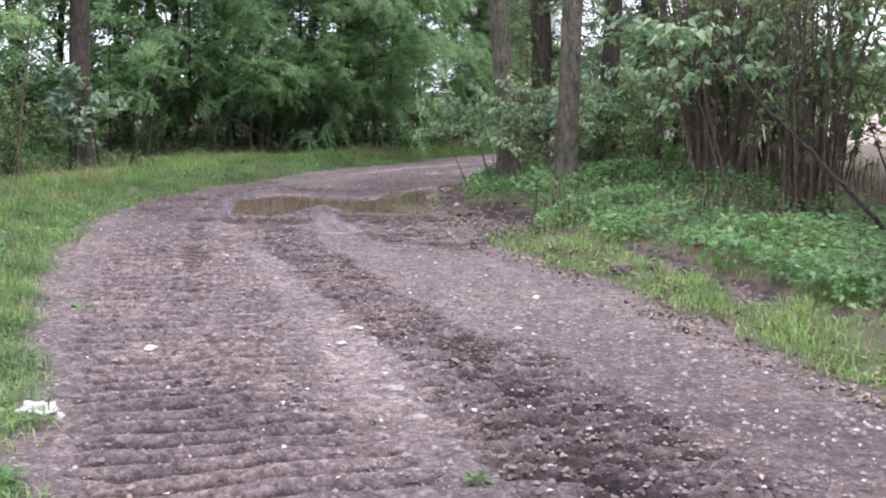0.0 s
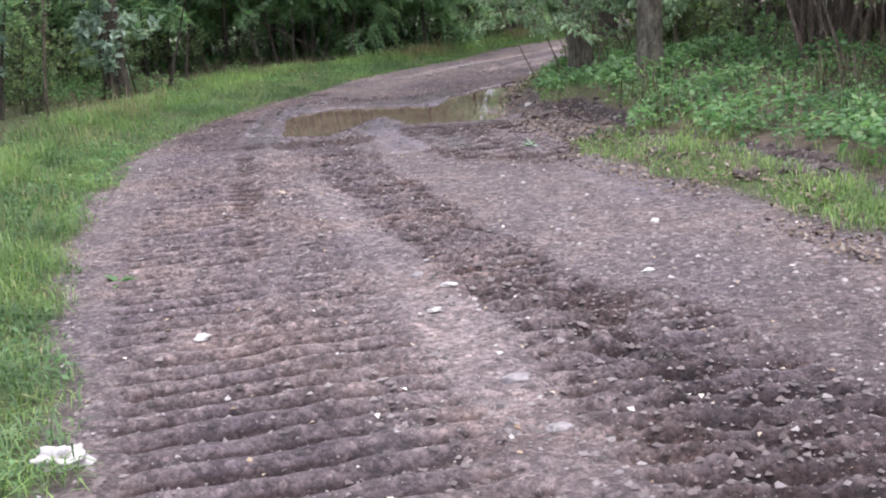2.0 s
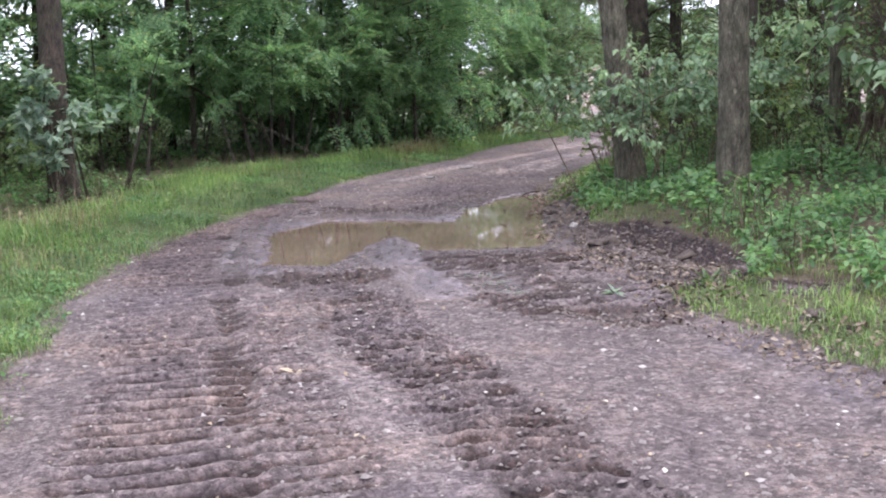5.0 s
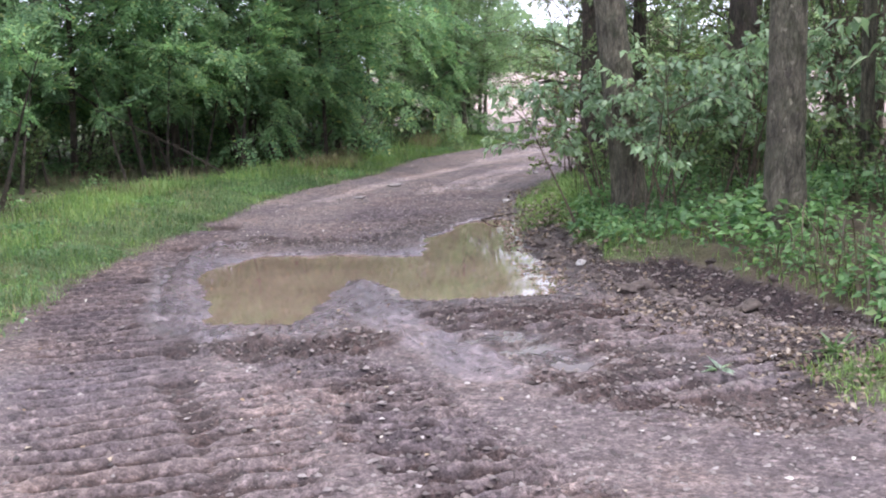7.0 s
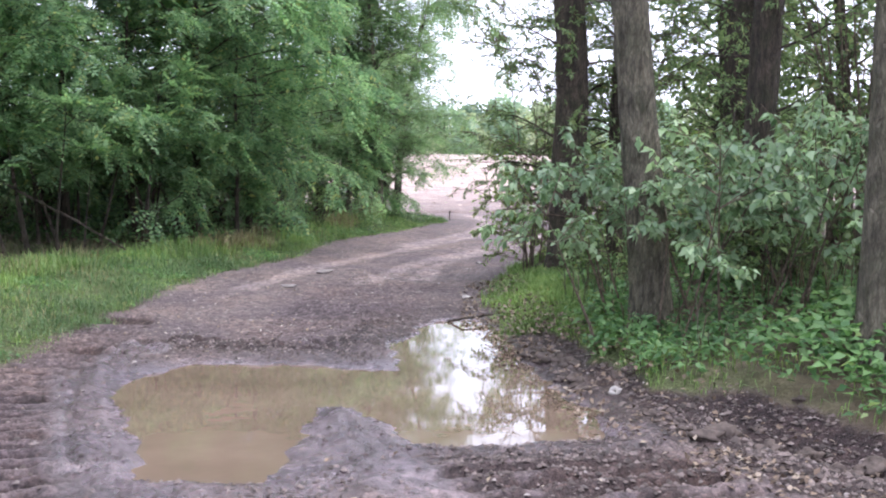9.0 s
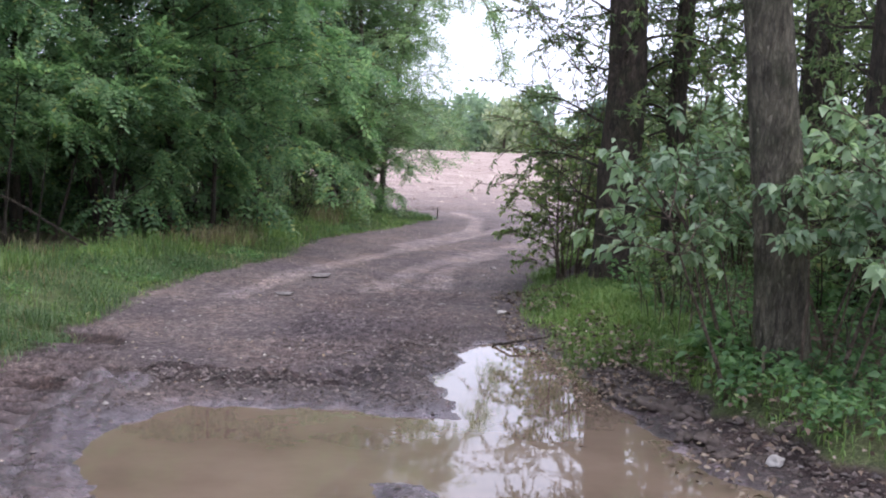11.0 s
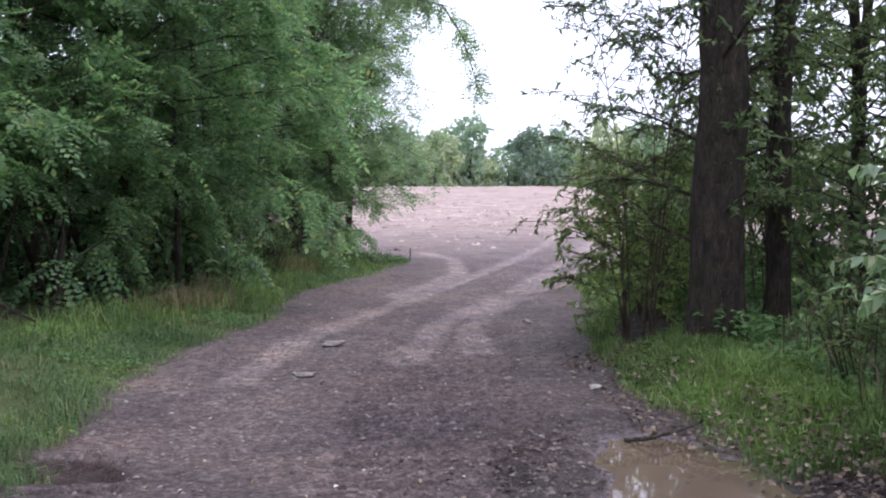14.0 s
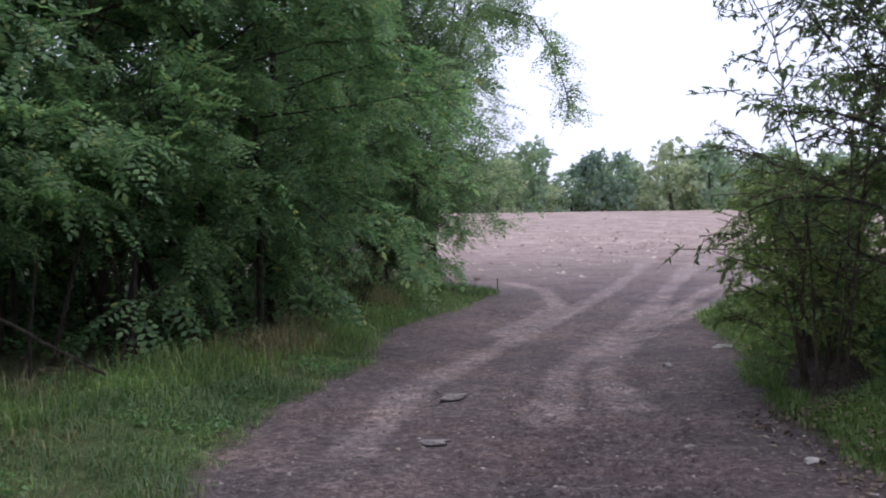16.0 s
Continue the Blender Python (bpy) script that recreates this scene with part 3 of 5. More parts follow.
def pinnate(pos, way, rng, length, leaflets=4, tilt=0.32, long=0.36, broad=0.21):
    """Feathered leaves: pairs of leaflets along a stalk and one at its tip; one quad a leaflet."""
    n = len(pos)
    d = unit(way)
    up = unit(np.array([[0, 0, 1.0]]) + rng.normal(0, tilt, (n, 3)))
    s = unit(np.cross(d, up))
    up = np.cross(s, d)
    size = length * rng.uniform(0.7, 1.25, (n, 1))
    vs = []
    for k in range(leaflets):
        f = (k + 0.6) / leaflets
        for sign in (1, -1):
            b = pos + d * size * f - up * size * 0.22 * f * f
            out = unit(s * sign + d * 0.35 - up * rng.uniform(0.0, tilt * 1.5, (n, 1)))
            ll = size * long * (1 - 0.33 * f) * rng.uniform(0.85, 1.15, (n, 1))
            across = unit(np.cross(out, up)) * ll * broad
            vs.append(np.stack([b, b + out * ll * 0.5 + across, b + out * ll, b + out * ll * 0.5 - across], 1))
    b = pos + d * size - up * size * 0.22
    ll = size * 0.3
    vs.append(np.stack([b, b + d * ll * 0.5 + s * ll * 0.24, b + d * ll, b + d * ll * 0.5 - s * ll * 0.24], 1))
    v = np.stack(vs, 1).reshape(-1, 3)
    return v, np.arange(len(v)).reshape(-1, 4)


def feathered(pos, way, rng, length):
    return pinnate(pos, way, rng, length, 6, 0.28, 0.26, 0.27)


def small_feathered(pos, way, rng, length):
    return pinnate(pos, way, rng, length, 3)


def simple_leaf(pos, way, rng, length, broad=0.5, tilt=0.6):
    """Single leaves, folded along the midrib; two quads a leaf."""
    n = len(pos)
    d = unit(way + rng.normal(0, 0.35, (n, 3)))
    up = unit(np.array([[0, 0, 1.0]]) + rng.normal(0, tilt, (n, 3)))
    s = unit(np.cross(d, up))
    up = np.cross(s, d)
    ll = length * rng.uniform(0.65, 1.3, (n, 1))
    w = ll * broad * 0.5
    b, m, t = pos, pos + d * ll * 0.5 - up * ll * 0.02, pos + d * ll - up * ll * 0.12
    lift = up * w * 0.35
    l1, l2 = b + d * ll * 0.38 + s * w + lift, b + d * ll * 0.38 - s * w + lift
    v = np.stack([b, m, t, l1, l2], 1).reshape(-1, 3)
    i = np.arange(n)[:, None] * 5
    f = np.concatenate([i + np.array([[0, 1, 2, 3]]), i + np.array([[0, 4, 2, 1]])], 0)
    return v, f


def drooping_leaf(pos, way, rng, length):
    return simple_leaf(pos, way * np.array([1, 1, 0.3]) + np.array([0, 0, -0.55]), rng, length, 0.56, 0.35)


def narrow_leaf(pos, way, rng, length):
    return simple_leaf(pos, way, rng, length, 0.34, 0.8)


def part(name, verts, faces, mat, parent, label=""):
    ob = new(name, quick_mesh(name, verts, faces, mat))
    ob.parent = parent
    if label:
        tagged(ob, label)
    return ob


KINDS = {"locust_tree": "locust trees of the thicket", "sapling": "saplings of the thicket", "undershrub": "undershrubs of the wood", "tall_tree": "tall trees at the wood's edge",
         "roadside_tree": "trees beside the track", "ivy_clad_tree": "ivy-grown trees at the bend", "wood_edge_tree": "leafy trees of the wood",
         "multistem_shrub": "many-stemmed shrubs", "shrub": "shrubs beside the track"}


def tree(name, seed, height, radius, limbs, limb_from, limb_len, twigs, leaves, leaf, leaf_len, leaf_mat, bark, label, category="tree",
         lean=(0.0, 0.0), trunk_sides=14, spread=0.55, droop=0.04, rise=0.35, stems=1, stem_spread=0.25, sector=None, top_thin=1.0, taper=0.82, tiers=False, flare=0.7):
    """A tree at the origin: trunk with its limbs, and a crown of single leaves. sector: middle and half width, in degrees, of the limbs' directions; tiers: flat sprays that lie in layers."""
    rng = np.random.default_rng(seed)
    root = new(name)
    tagged(root, label, category, KINDS[name])
    pos, way = [], []
    for st in range(stems):
        wood, small = [], []
        a = rng.uniform(0, 6.28)
        out = np.array([math.cos(a), math.sin(a), 0]) * (stem_spread if stems > 1 else 0)
        h = height * (rng.uniform(0.7, 1.0) if stems > 1 else 1.0)
        n = max(6, int(h / (0.22 if stems == 1 else 0.4)))
        trunk = wander(np.array([0, 0, -0.12]) + out * rng.uniform(0.2, 1.0), np.array([lean[0], lean[1], 1.0]) + out * (flare if stems > 1 else 0), h, n, rng, 0.022 if stems == 1 else 0.05)
        f = np.linspace(0, 1, n + 1)
        rad = radius * (rng.uniform(0.6, 1.0) if stems > 1 else 1.0) * (1 - taper * f) * (1 + 0.5 * np.exp(-f * h / 0.22))
        wood.append(tube(trunk, rad, trunk_sides if stems == 1 else 6, rng, 0.10))
        for k in range(limbs // stems):
            u = limb_from + (1 - limb_from) * (k + rng.random()) / (limbs // stems)
            at = int(u * n)
            a = rng.uniform(0, 2 * math.pi) if sector is None else radians(sector[0] + rng.uniform(-1, 1) * sector[1])
            d = np.array([math.cos(a), math.sin(a), rise * rng.uniform(0.3, 1.7) + 0.5 * u])
            ll = limb_len * (0.62 + 0.42 * math.sin(math.pi * min(1.0, u + 0.1)) if tiers else 1 - 0.5 * u) * rng.uniform(0.6, 1.15)
            limb = wander(trunk[at], d, ll, 7, rng, 0.13, droop)
            small.append(tube(limb[::1 if stems == 1 else 7], np.linspace(min(max(rad[at] * 0.3, 0.007), 0.020), 0.003, 8 if stems == 1 else 2), 5 if stems == 1 else 4, rng))
            for q in range(twigs):
                g = rng.uniform(0.22, 1.0)
                e = g * 7
                lo = min(int(e), 6)
                c = limb[lo] + (limb[lo + 1] - limb[lo]) * (e - lo)
                dd = unit(limb[lo + 1] - limb[lo]) + rng.normal(0, spread, 3) * np.array([1, 1, 0.45 if tiers else 0.6]) + np.array([0, 0, -0.08])
                tl = limb_len * rng.uniform(0.14, 0.32)
                tw = wander(c, dd, tl, 3, rng, 0.12, droop * 2)
                small.append(tube(tw[[0, 3]], (0.006, 0.002), 3, rng))
                m = max(1, int(leaves * (top_thin if u > 0.6 else 1.0)))
                w = rng.uniform(0.1, 1.0, m) * 3
                li = np.minimum(w.astype(int), 2)
                pp = tw[li] + (tw[li + 1] - tw[li]) * (w - li)[:, None]
                pos.append(pp)
                if tiers:
                    ahead = unit(tw[li + 1] - tw[li])
                    beside = unit(np.cross(ahead, np.array([0, 0, 1.0]))) * np.where(np.arange(m) % 2, 1.0, -1.0)[:, None]
                    way.append(ahead * 0.75 + beside * rng.uniform(0.2, 1.0, (m, 1)) + rng.normal(0, 0.26, (m, 3)) + np.array([0, 0, -0.14]))
                    continue
                way.append(unit(tw[li + 1] - tw[li]) * 0.5 + rng.normal(0, 0.6, (m, 3)) * np.array([1, 1, 0.5]) + np.array([0, 0, -0.2]))
        v, f = merge(wood + small)
        part("trunk" if stems == 1 else "stem", v, f, bark, root)
    pos, way = np.concatenate(pos), np.concatenate(way)
    v, f = leaf(pos, way, rng, leaf_len)
    part("crown", v, f, leaf_mat, root)
    return root


def plant(ob, x, y, turn=0.0, scale=1.0, dz=0.0):
    ob.matrix_basis = Matrix.LocRotScale((x, y, ground_z(x, y) + dz), Euler((0, 0, radians(turn))), (scale,) * 3)
    return ob


def again(ob, x, y, turn=0.0, scale=1.0, tall=1.0):
    c = copy_thing(ob, pose(0, 0, 0))
    c.matrix_basis = Matrix.LocRotScale((x, y, ground_z(x, y)), Euler((0, 0, radians(turn))), (scale, scale, scale * tall))
    return c


# left thicket of locust trees
LOCUST_LABEL = "leafy locust tree with low feathery branches by the track"
locust_a = tree("locust_tree", 11, 8.6, 0.075, 46, 0.15, 2.5, 12, 6, feathered, 0.36, LOCUST, BARK_DARK, LOCUST_LABEL, droop=0.09, rise=0.45, tiers=True, spread=0.7)
locust_b = tree("locust_tree", 12, 7.8, 0.06, 42, 0.16, 2.3, 12, 6, feathered, 0.36, LOCUST, BARK_DARK, LOCUST_LABEL, lean=(0.06, -0.05), droop=0.09, rise=0.45, tiers=True, spread=0.7)
locust_c = tree("locust_tree", 13, 9.0, 0.07, 52, 0.12, 2.6, 9, 9, small_feathered, 0.27, LOCUST_PALE, BARK, "slender airy locust tree at the field's edge", rise=0.6, droop=0.07, spread=0.7)
locust_d = tree("locust_tree", 14, 10.5, 0.11, 40, 0.10, 3.4, 9, 5, pinnate, 0.48, LOCUST, BARK_DARK, "locust tree deeper in the thicket", droop=0.08, rise=0.4, tiers=True, spread=0.7)
locust_e = tree("locust_tree", 20, 4.4, 0.04, 20, 0.14, 1.5, 10, 6, feathered, 0.33, LOCUST, BARK_DARK, "young bushy locust tree at the thicket's end", droop=0.08, rise=0.45, tiers=True, spread=0.7)
sapling = tree("sapling", 15, 2.6, 0.024, 7, 0.55, 1.0, 5, 5, feathered, 0.30, LOCUST, BARK_DARK, "thin dark sapling in the thicket", "sapling", droop=0.03, lean=(0.18, 0.05))
bent = tree("sapling", 19, 2.4, 0.034, 5, 0.60, 1.1, 5, 5, feathered, 0.30, LOCUST, BARK_DARK, "crooked dark stem in the thicket", "sapling", droop=0.03, lean=(-0.32, 0.1))
plant(locust_a, -2.0, 29.0, 20)
plant(locust_b, -1.05, 30.4, 100)
plant(bent, -2.6, 27.7, 60)
plant(locust_e, 0.7, 35.2, 120)
plant(locust_c, 1.41, 35.1, 10)
plant(locust_d, -3.6, 32.2, 90, 1.1)
plant(sapling, -2.8, 27.0, 0)
for x, y, turn, s in ((2.23, 35.5, 150, 0.92), (2.75, 36.6, 250, 0.85), (0.9, 36.8, 60, 1.1), (1.75, 36.3, 200, 0.85), (3.1, 38.2, 310, 0.8)):
    again(locust_c, x, y, turn, s)
hanging = tree("locust_tree", 17, 7.6, 0.08, 14, 0.35, 1.7, 7, 7, pinnate, 0.26, LOCUST_PALE, BARK, "thin locust tree with a long limb hanging over the field's edge", rise=0.5, droop=0.05)


def hanging_bough(root, seed):
    """One long limb that arches out and hangs, with its own leaves."""
    rng = np.random.default_rng(seed)
    line = np.array([(0, 0, 3.9), (0.9, 0.1, 4.7), (1.9, 0.2, 5.2), (2.6, 0.25, 5.1), (3.05, 0.3, 4.5), (3.3, 0.3, 3.75), (3.4, 0.3, 3.35)])
    wood, pos, way = [tube(line, np.linspace(0.03, 0.006, 7), 6, rng)], [], []
    for q in range(50):
        e = rng.uniform(1.9, 5.9)
        lo = int(e)
        at = line[lo] + (line[lo + 1] - line[lo]) * (e - lo)
        tw = wander(at, rng.normal(0, 1, 3) * np.array([1, 1, 0.4]) + np.array([0.3, 0, -0.3]), rng.uniform(0.25, 0.6), 3, rng, 0.15, 0.1)
        wood.append(tube(tw[[0, 3]], (0.006, 0.003), 6, rng))
        pos.append(np.repeat(tw[1:], 2, 0))
        way.append(rng.normal(0, 0.7, (6, 3)) + np.array([0.2, 0, -0.5]))
    v, f = merge(wood)
    part("bough", v, f, BARK, root)
    v, f = pinnate(np.concatenate(pos), np.concatenate(way), rng, 0.27)
    part("bough_leaves", v, f, LOCUST_PALE, root)


hanging_bough(hanging, 3)
plant(hanging, 2.15, 36.3)
for src, x, y, turn, s in ((locust_a, -3.9, 27.6, 200, 0.95), (locust_b, -5.4, 26.2, 10, 0.95), (locust_b, -2.9, 28.0, 220, 0.75), (locust_d, -7.4, 28.4, 300, 0.9), (locust_b, -1.3, 29.3, 310, 0.65),
                           (locust_a, -0.35, 32.8, 40, 0.75), (locust_e, 1.5, 36.0, 30, 0.95), (locust_e, 2.5, 36.6, 200, 0.9), (locust_d, -2.2, 31.6, 80, 0.85), (locust_d, -4.6, 30.2, 140, 0.95), (locust_d, -5.6, 32.0, 150, 1.0), (locust_d, -9.8, 30.0, 40, 1.0), (locust_d, -12.2, 27.6, 80, 1.0),
                           (locust_d, -1.2, 34.6, 170, 0.9), (locust_d, -8.0, 34.0, 290, 1.2), (locust_d, -4.0, 37.5, 60, 1.2), (locust_d, -3.6, 33.2, 20, 1.0),
                           (locust_d, -12.0, 17.5, 20, 1.1), (locust_d, -9.4, 13.6, 100, 0.9), (locust_d, -9.3, 26.4, 220, 1.1), (locust_d, -6.8, 29.6, 130, 1.2), (locust_d, -8.4, 24.6, 310, 1.05)):
    again(src, x, y, turn, s)
rng = random.Random(77)
for k in range(46):  # dark stems just inside the wood's edge
    y = 22.0 + 11.0 * (k + rng.random()) / 46 if k > 5 else 14.0 + 1.5 * k
    x = float(np.interp(y, WOOD_Y, WOOD_X)) - rng.uniform(0.25, 2.4)
    again((sapling, bent)[k % 2], x, y + rng.uniform(0, 0.8), rng.uniform(0, 360), rng.uniform(0.65, 1.15), rng.uniform(0.85, 1.2))

plant(tree("sapling", 18, 2.9, 0.024, 8, 0.42, 1.3, 2, 2, pinnate, 0.26, LOCUST_PALE, TWIG, "thin forked sapling at the wood's edge", "sapling", rise=1.2), -5.55, 17.0)

brush = tree("undershrub", 16, 2.0, 0.016, 40, 0.12, 0.8, 3, 5, simple_leaf, 0.135, SHADE_LEAF, BARK_DARK, "dark twiggy undershrub inside the thicket", "shrub", stems=10, stem_spread=0.45, rise=0.6)
plant(brush, -3.2, 30.6, 0, 1.0)
for x, y, turn, s in ((-1.9, 31.4, 40, 1.1), (-0.9, 33.2, 80, 1.0), (-4.6, 30.0, 120, 1.1), (-6.2, 29.4, 160, 1.2), (-7.9, 28.2, 200, 1.1), (-9.6, 27.0, 240, 1.2), (0.2, 34.8, 280, 1.0), (-2.6, 33.2, 320, 1.3),
                      (-5.4, 33.4, 20, 1.4), (-8.2, 31.8, 60, 1.4), (0.6, 38.0, 100, 1.2), (1.6, 37.6, 140, 1.0), (2.1, 37.0, 20, 0.9), (1.1, 36.6, 300, 0.9), (0.2, 32.0, 70, 0.6), (-0.6, 30.3, 160, 0.55), (-1.0, 37.6, 180, 1.4), (-3.6, 35.8, 220, 1.4), (-11.6, 25.4, 260, 1.3), (-10.8, 30.6, 300, 1.4),
                      (-0.2, 41.0, 340, 1.5), (-12.4, 21.0, 30, 1.3), (-14.2, 26.4, 70, 1.5), (-7.0, 36.5, 110, 1.6),
                      (-7.4, 17.0, 15, 0.8), (-7.8, 20.2, 95, 0.9), (-6.9, 22.6, 185, 0.75), (-6.4, 24.6, 275, 0.8), (-8.8, 18.6, 35, 1.1), (-9.0, 22.6, 125, 1.2), (-8.2, 24.4, 215, 1.1), (-10.6, 20.6, 305, 1.3),
                      (-9.0, 15.4, 75, 1.2), (-11.0, 23.4, 165, 1.4), (-10.8, 17.6, 255, 1.4), (-13.4, 24.2, 345, 1.6), (-6.3, 15.6, 10, 0.6), (-6.5, 18.4, 100, 0.6), (-6.2, 21.4, 190, 0.55), (-6.6, 23.4, 280, 0.65), (-5.9, 24.6, 50, 0.6), (-5.0, 26.0, 150, 0.6), (-7.0, 19.2, 240, 0.8), (-7.2, 21.6, 330, 0.8), (-6.0, 38.5, 20, 1.8), (-9.4, 37.6, 110, 1.8), (-12.6, 35.4, 200, 1.8), (-4.0, 41.4, 290, 1.7), (-7.6, 42.4, 60, 2.0), (-12.0, 40.6, 150, 2.0), (-15.0, 33.0, 240, 1.9), (-16.0, 38.5, 330, 2.2)):
    again(brush, x, y, turn, s)

# tall trunks, the bluish shrub before them
tall = tree("tall_tree", 21, 11.0, 0.22, 14, 0.5, 3.2, 7, 20, simple_leaf, 0.12, SHADE_LEAF, BARK_DARK, "tall dark-barked tree at the wood's edge")
plant(tall, -5.75, 20.35, 0, 0.9)
# the last three stand out of view, added to shade the left side
for x, y, turn, s in ((-10.6, 25.2, 100, 0.9), (-9.3, 22.4, 40, 0.8), (-12.6, 22.0, 200, 1.0), (-9.0, 36.0, 10, 1.1), (-14.5, 29.0, 80, 1.1), (-7.5, 25.0, 250, 1.0), (-7.6, 12.8, 20, 0.9), (-7.2, 9.6, 140, 0.9), (-9.4, 16.6, 260, 1.0)):
    again(tall, x, y, turn, s)
blue = tree("shrub", 31, 2.1, 0.020, 20, 0.35, 0.75, 6, 8, simple_leaf, 0.15, BLUE_LEAF, TWIG, "bluish-green broad-leaved shrub at the wood's edge", "shrub", stems=5, stem_spread=0.2, rise=0.5)
plant(blue, -5.6, 20.0)
again(blue, -6.9, 17.6, 120, 1.0)

# right side trees
trunk_a = tree("roadside_tree", 41, 9.0, 0.172, 18, 0.42, 2.6, 7, 22, simple_leaf, 0.10, SHADE_LEAF, BARK, "grey-barked tree beside the puddle", lean=(-0.075, 0.02), sector=(20, 150), taper=0.5, trunk_sides=22, top_thin=0.7)
plant(trunk_a, 1.81, 18.45)
trunk_b = tree("roadside_tree", 42, 9.0, 0.162, 16, 0.45, 2.6, 7, 22, simple_leaf, 0.10, SHADE_LEAF, BARK, "straight grey-barked tree on the verge", lean=(0.01, 0.0), taper=0.5, trunk_sides=20, top_thin=0.7)
plant(trunk_b, 2.52, 16.4)
trunk_c = tree("ivy_clad_tree", 43, 9.5, 0.225, 76, 0.10, 1.5, 9, 18, narrow_leaf, 0.070, SHADE_LEAF, BARK_DARK, "dark ivy-grown tree at the bend", droop=0.06, top_thin=0.8, taper=0.5)
plant(trunk_c, 2.55, 22.95)
again(trunk_c, 3.16, 22.95, 140, 0.48, 1.8)
again(trunk_c, 5.9, 24.6, 260, 0.6, 1.3)
again(trunk_c, 3.5, 20.0, 60, 0.75, 1.3)
again(trunk_c, 4.6, 22.4, 220, 0.95)
again(trunk_b, 4.1, 18.1, 90, 0.45, 1.8)
again(trunk_b, 5.9, 19.6, 200, 0.9)
leafy = tree("wood_edge_tree", 45, 8.5, 0.13, 44, 0.12, 3.0, 8, 8, simple_leaf, 0.18, SHADE_LEAF, BARK_DARK, "leafy tree in the strip of wood beside the track", droop=0.05, top_thin=0.55)
plant(leafy, 7.8, 25.2)
again(leafy, 5.7, 25.0, 30, 0.72)
again(leafy, 6.8, 26.4, 210, 0.8)
# those at (-8.6, 11.4) and (-10.6, 9.4) are unseen, added to shade the left
for x, y, turn, s in ((-11.5, 24.0, 15, 0.9), (-10.2, 28.4, 75, 0.9), (-13.8, 20.5, 135, 1.0), (-9.9, 19.0, 195, 0.75), (-15.5, 25.5, 255, 1.1), (-8.6, 11.4, 40, 1.0), (-9.0, 22.4, 95, 0.8), (-8.8, 17.4, 185, 0.8), (-10.6, 9.4, 310, 1.1), (-11.0, 39.0, 300, 1.1), (-6.4, 44.0, 20, 1.0), (7.4, 21.5, 40, 1.0), (8.2, 17.5, 150, 1.0), (9.2, 25.0, 240, 1.05), (7.9, 12.5, 310, 1.0), (10.5, 20.5, 20, 1.1), (9.8, 14.0, 100, 1.1), (7.4, 29.0, 200, 0.8), (9.0, 8.0, 60, 1.1)):
    again(leafy, x, y, turn, s)
clump = tree("multistem_shrub", 44, 4.4, 0.040, 168, 0.30, 0.9, 4, 4, simple_leaf, 0.075, SHADE_LEAF, TWIG, "dense clump of bare brown stems with sparse leaves", "shrub", stems=26, stem_spread=0.36, rise=0.8, flare=0.3)
plant(clump, 4.62, 16.1)
for x, y, turn, s in ((5.35, 14.5, 90, 0.95), (5.9, 17.4, 30, 1.0), (6.2, 11.5, 300, 0.9), (7.0, 14.4, 150, 1.1), (5.6, 21.5, 60, 0.9), (5.0, 17.6, 10, 1.0), (6.0, 9.4, 200, 0.9)):
    again(clump, x, y, turn, s)

# leafy shrubs on the right
elder = tree("shrub", 51, 2.15, 0.018, 28, 0.64, 1.1, 6, 9, drooping_leaf, 0.105, ELDER, TWIG, "broad-leaved shrub with pale green leaves beside a trunk", "shrub", stems=5, stem_spread=0.5, rise=0.2, droop=0.03)
plant(elder, 2.3, 18.1, 0, 0.88)
again(elder, 3.1, 18.3, 130, 0.92)
again(elder, 1.95, 18.9, 250, 0.85)
again(brush, 3.0, 19.0, 70, 0.55)
again(brush, 3.9, 17.6, 190, 0.6)
again(brush, 3.4, 20.8, 10, 0.8)
for x, y, turn, s in ((7.6, 16.0, 0, 1.3), (8.6, 18.6, 80, 1.4), (7.8, 13.4, 160, 1.3), (9.2, 15.4, 240, 1.5), (7.0, 18.8, 320, 1.2), (6.9, 11.0, 40, 1.2), (8.4, 10.6, 120, 1.4), (10.2, 12.6, 200, 1.6)):
    again(brush, x, y, turn, s)
again(brush, 4.2, 23.6, 90, 1.1)
again(brush, 5.3, 25.3, 210, 1.2)
again(brush, 3.7, 22.4, 330, 0.7)
again(elder, 1.5, 17.95, 60, 0.78)
again(brush, 2.9, 19.8, 40, 0.7)
again(brush, 3.6, 18.9, 160, 0.75)
again(brush, 2.2, 20.6, 280, 0.5)
yellowish = tree("shrub", 52, 2.1, 0.018, 46, 0.22, 1.15, 7, 12, simple_leaf, 0.066, HEDGE, TWIG, "loose twiggy shrub leaning over the track", "shrub", stems=7, stem_spread=0.25, rise=0.4)
plant(yellowish, 2.62, 24.5)
again(yellowish, 3.3, 25.3, 100, 0.9)
again(yellowish, 3.9, 25.9, 30, 0.95)
again(yellowish, 5.0, 27.9, 160, 1.0)
again(yellowish, 6.3, 30.3, 250, 1.0)
again(yellowish, 8.2, 32.2, 70, 1.1)
again(yellowish, 3.9, 20.9, 200, 0.9)
airy = tree("shrub", 53, 5.4, 0.013, 76, 0.34, 1.45, 8, 15, narrow_leaf, 0.058, SHADE_LEAF, TWIG, "tall thin-twigged shrub with small hanging leaves", "shrub", stems=4, stem_spread=0.2, rise=0.55, droop=0.07, flare=0.4)
plant(airy, 2.4, 23.9)
